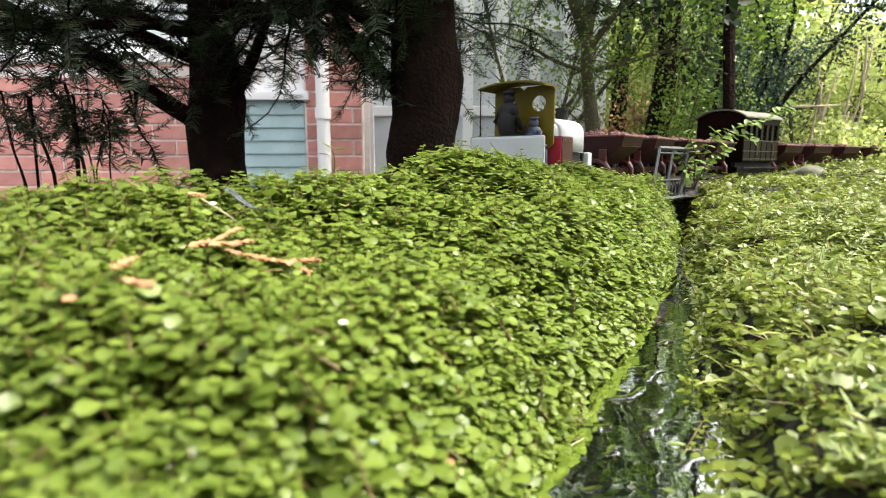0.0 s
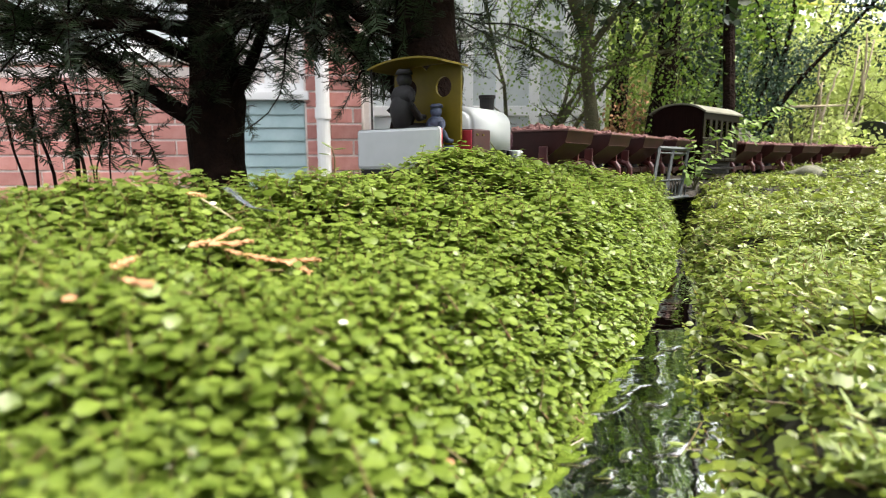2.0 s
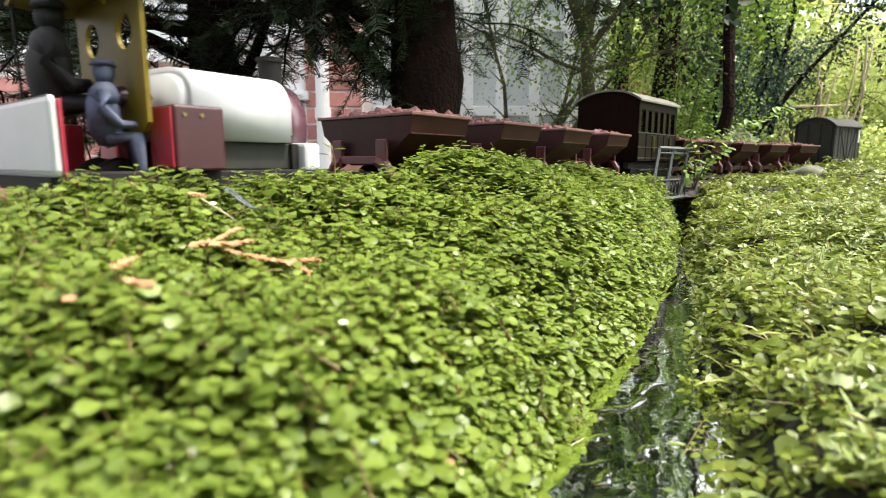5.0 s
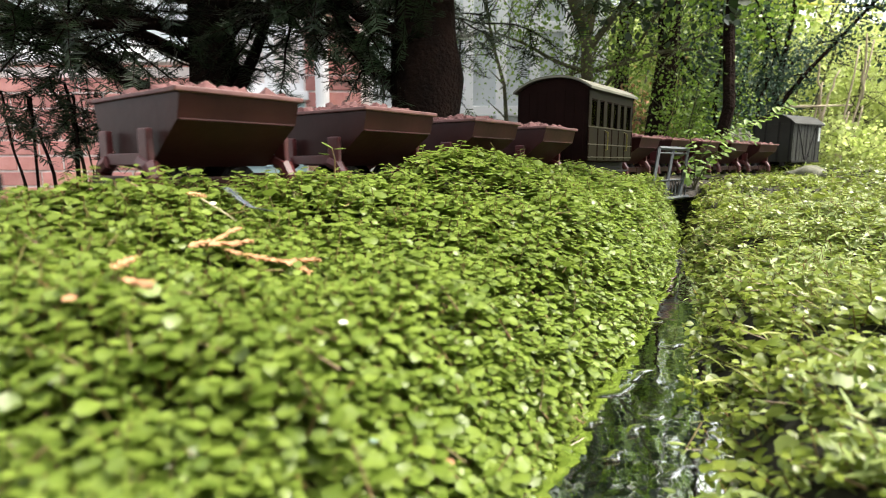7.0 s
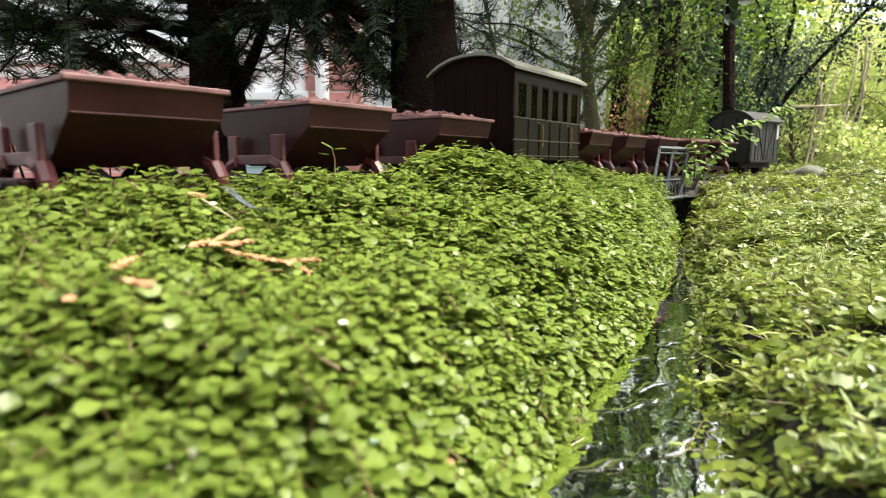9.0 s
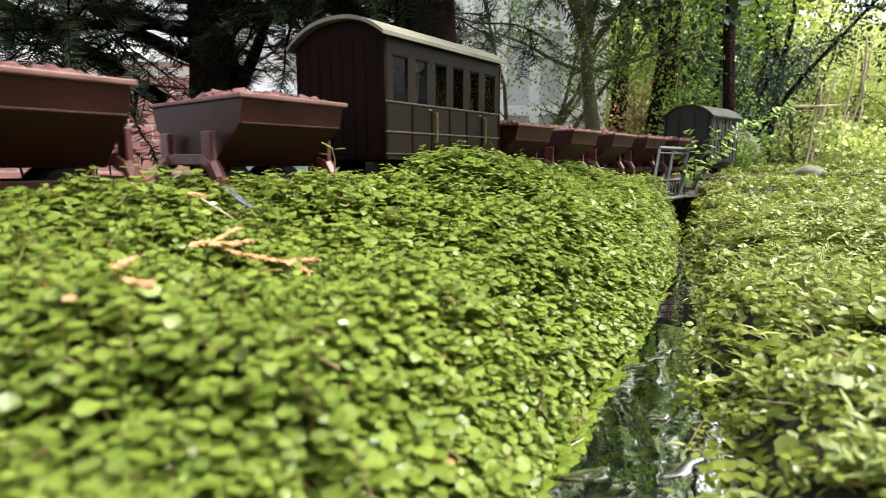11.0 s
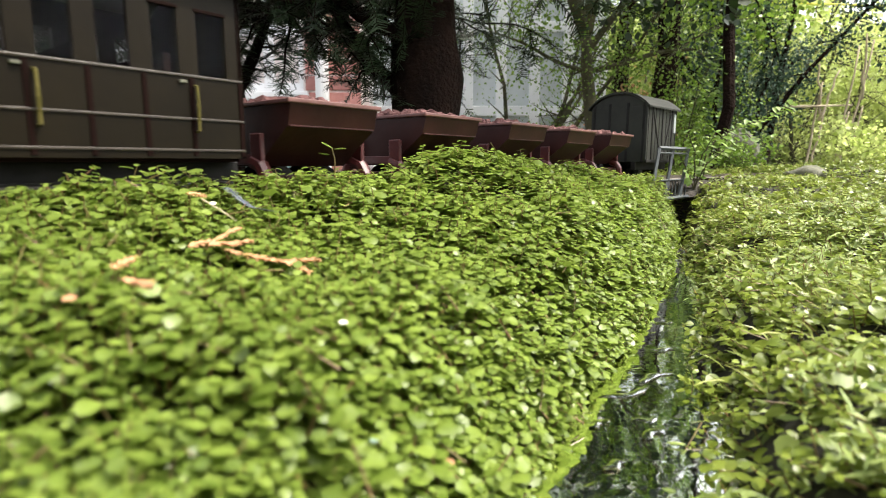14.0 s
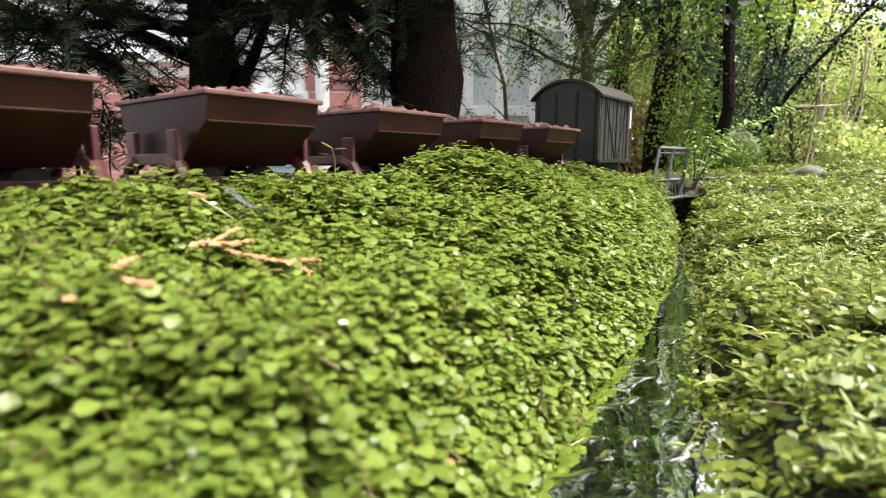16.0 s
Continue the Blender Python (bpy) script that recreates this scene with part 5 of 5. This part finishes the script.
build_twig([[(328, 343, 0.27), (352, 346, 0.27)]], 0.2, "small dry orange-brown cypress scrap on the leaves", 0.0011)

bm = bmesh.new()
a, b = Vector(px(1405, 22, 3.2)), Vector(px(1480, 24, 3.2))
cyl(bm, a + (a - b) * 3, b + (b - a) * 4, 0.006, seg=6)
tagged(link("washing_line", bm, M["line"]), "thin yellow line stretched across the far garden", "line")


def build_bits():
    rnd = random.Random(77)
    # seedling standing above the carpet
    root = tagged(new("seedling"), "tall thin seedling with paired leaves above the carpet", "seedling")
    foot = Vector(px(592, 304, 0.36))
    d = foot.y
    top = Vector(px(588, 262, d))
    bm = bmesh.new()
    tube(bm, [foot - Vector((0, 0, 0.02)), foot, foot.lerp(top, 0.5) + Vector((0.001, 0, 0)), top], [0.0006, 0.0006, 0.0005, 0.0004], 6)
    part("stem", bm, M["stem"], root)
    for (x, y, w, tilt) in ((580, 258, 0.0036, 0.5), (602, 264, 0.0034, -0.1), (574, 273, 0.0032, 0.1)):
        c = Vector(px(x, y, d))
        bm = bmesh.new()
        ball(bm, c, w, 1.2, 0.8, 0.12, 10, 6, Matrix.Rotation(tilt, 4, "Y"))
        part("leaf", bm, M["leaf"], root)
    # feather
    root = tagged(new("feather"), "small dark grey curled feather lying on the leaves", "feather")
    pts = [spot(400, 335), spot(420, 355), spot(445, 372), spot(480, 378)]
    bm = bmesh.new()
    tube(bm, [p + Vector((0, 0, 0.001)) for p in pts], [0.0002, 0.0002, 0.0003, 0.0003], 5)
    part("quill", bm, M["feather"], root, "grey quill")
    vs, fs = [], []
    for a, b in zip(pts[:-1], pts[1:]):
        for k in range(14):
            c = a.lerp(b, k / 14) + Vector((0, 0, 0.001))
            dd = (b - a).normalized()
            for sg in (-1, 1):
                e = (Vector((dd.y, -dd.x, 0.25)) * sg + dd * 0.5) * rnd.uniform(0.003, 0.006)
                i = len(vs)
                vs += [c, c + dd * 0.0008, c + e]
                fs.append((i, i + 1, i + 2))
    o = raw("vane", vs, fs, M["feather"])
    o.parent = root
    # pale straw, petals and fallen leaves
    for line, w, m, lab in (([(352, 352), (385, 372), (412, 392)], 0.0004, "twig", "pale dry straw lying across the leaves"), ([(715, 462), (760, 478)], 0.0007, "blade", "single blade of grass among the leaves"), ([(800, 500), (850, 506)], 0.0006, "blade", "single blade of grass among the leaves")):
        bm = bmesh.new()
        tube(bm, [spot(x, y, 0.010) for x, y in line], [w] * (len(line) - 1) + [w * 0.4], 5)
        tagged(link("straw", bm, M[m]), lab, "straw")
    for x, y, w, m, lab in ((372, 360, 0.0013, "petal", "small white petal on the leaves"), (598, 580, 0.0010, "petal", "small white petal on the leaves"), (795, 860, 0.0015, "dead", "small fallen brown leaf on the carpet"), (655, 812, 0.0014, "bluish", "small pale blue-green scrap on the leaves"), (970, 722, 0.0013, "petal", "small white petal on the leaves"), (95, 535, 0.0014, "dead", "small fallen brown leaf on the carpet")):
        bm = bmesh.new()
        ball(bm, spot(x, y, 0.010), w, 1.25, 0.9, 0.25, 10, 6, Matrix.Rotation(0.5, 4, "X"))
        for v in bm.verts:
            v.co += Vector((rnd.uniform(-1, 1), rnd.uniform(-1, 1), rnd.uniform(-1, 1))) * w * 0.1
        tagged(link("fallen_petal" if m in ("petal", "bluish") else "fallen_leaf", bm, M[m], smooth=True), lab, "petal" if m in ("petal", "bluish") else "leaf")


build_bits()


# ---- ripples on the stream, rigid crests that drift ----
RIPPLES = []


def build_ripples():
    rnd = random.Random(12)
    spots = [(y, u * float(stream_half(y))) for y, u in ((0.196, -0.4), (0.203, -0.1), (0.207, 0.7), (0.222, 0.2), (0.229, -0.5), (0.246, -0.6), (0.252, 0.3), (0.262, -0.3), (0.28, -0.5), (0.288, 0.0), (0.315, -0.4), (0.322, 0.2), (0.345, 0.3), (0.39, -0.2), (0.44, 0.3), (0.50, -0.3))]
    for y, u in spots:
        bm = bmesh.new()
        length = rnd.uniform(0.010, 0.028) * (1.2 if y < 0.33 else 0.7)
        rows = []
        m = 12
        bendy = rnd.uniform(-0.3, 0.3)
        for i in range(m + 1):
            a = -1 + 2 * i / m
            env = math.sqrt(max(0.0, 1 - a * a))
            cx = a * length / 2
            cy = bendy * length * 0.3 * a * a + 0.0010 * math.sin(a * 4 + y * 90)
            w = 0.0018 * env * (0.6 + 0.4 * math.sin(a * 3 + y * 70) ** 2) + 0.0002
            h = 0.0004 * env * (1 + 0.3 * math.sin(a * 6 + y * 40))
            rows.append([bm.verts.new((cx, cy + k * w / 2, h * (1 - (k / 3) ** 2) - 0.0004)) for k in (-3, -2, -1, 0, 1, 2, 3)])
        for p, q in zip(rows[:-1], rows[1:]):
            for k in range(6):
                bm.faces.new((p[k], q[k], q[k + 1], p[k + 1]))
        bmesh.ops.recalc_face_normals(bm, faces=bm.faces[:])
        ob = link("ripple", bm, M["crest"], smooth=True)
        ob.visible_shadow = False
        tagged(ob, "small bright wavelet on the flowing stream", "ripple", "ripples on the stream")
        RIPPLES.append((ob, y, u, rnd.uniform(0, 6.28), rnd.uniform(10, 45)))


build_ripples()


# ---- motion ----
def motions():
    for thing, a in TRAIN:
        half = 0.05
        rows = []
        for k in range(17):
            t = float(k)
            s = COACH_AT + SPEED * (12.5 - t) + a
            p, h = track(s + half)
            q, h2 = track(s)
            r, h3 = track(s + 2 * half)
            d = r - q
            rows.append((t, pose(q.x, q.y, RAIL, 0, 0, math.degrees(math.atan2(d.y, d.x)))))
        walk(thing, rows)
        for seat, x, y, z in ((d1, 0.022, 0.006, 0.054), (d2, 0.036, -0.022, 0.036)):
            if thing is loco:
                walk(seat, [(t, m @ pose(x, y, z, 0, 0, -15)) for t, m in rows])
    for ob, y, u, ph, turn in RIPPLES:
        rows = []
        for k in range(33):
            t = 0.5 * k
            yy = y + 0.010 * math.sin(1.9 * t + ph)
            uu = u + 0.004 * math.sin(1.3 * t + 2 * ph)
            rows.append((t, pose(float(stream_x(yy)) + uu, yy, WATER + 0.0006 + 0.0007 * math.sin(2.7 * t + ph), 0, 0, turn + 8 * math.sin(1.1 * t + ph))))
        walk(ob, rows)
    for w, r in WHEELS:
        x = w.location.x
        rows = []
        n = 80
        for k in range(n + 1):
            t = 16.0 * k / n
            rows.append((t, pose(x, 0, r, 0, -math.degrees(SPEED * t / r), 0)))
        walk(w, rows)


motions()
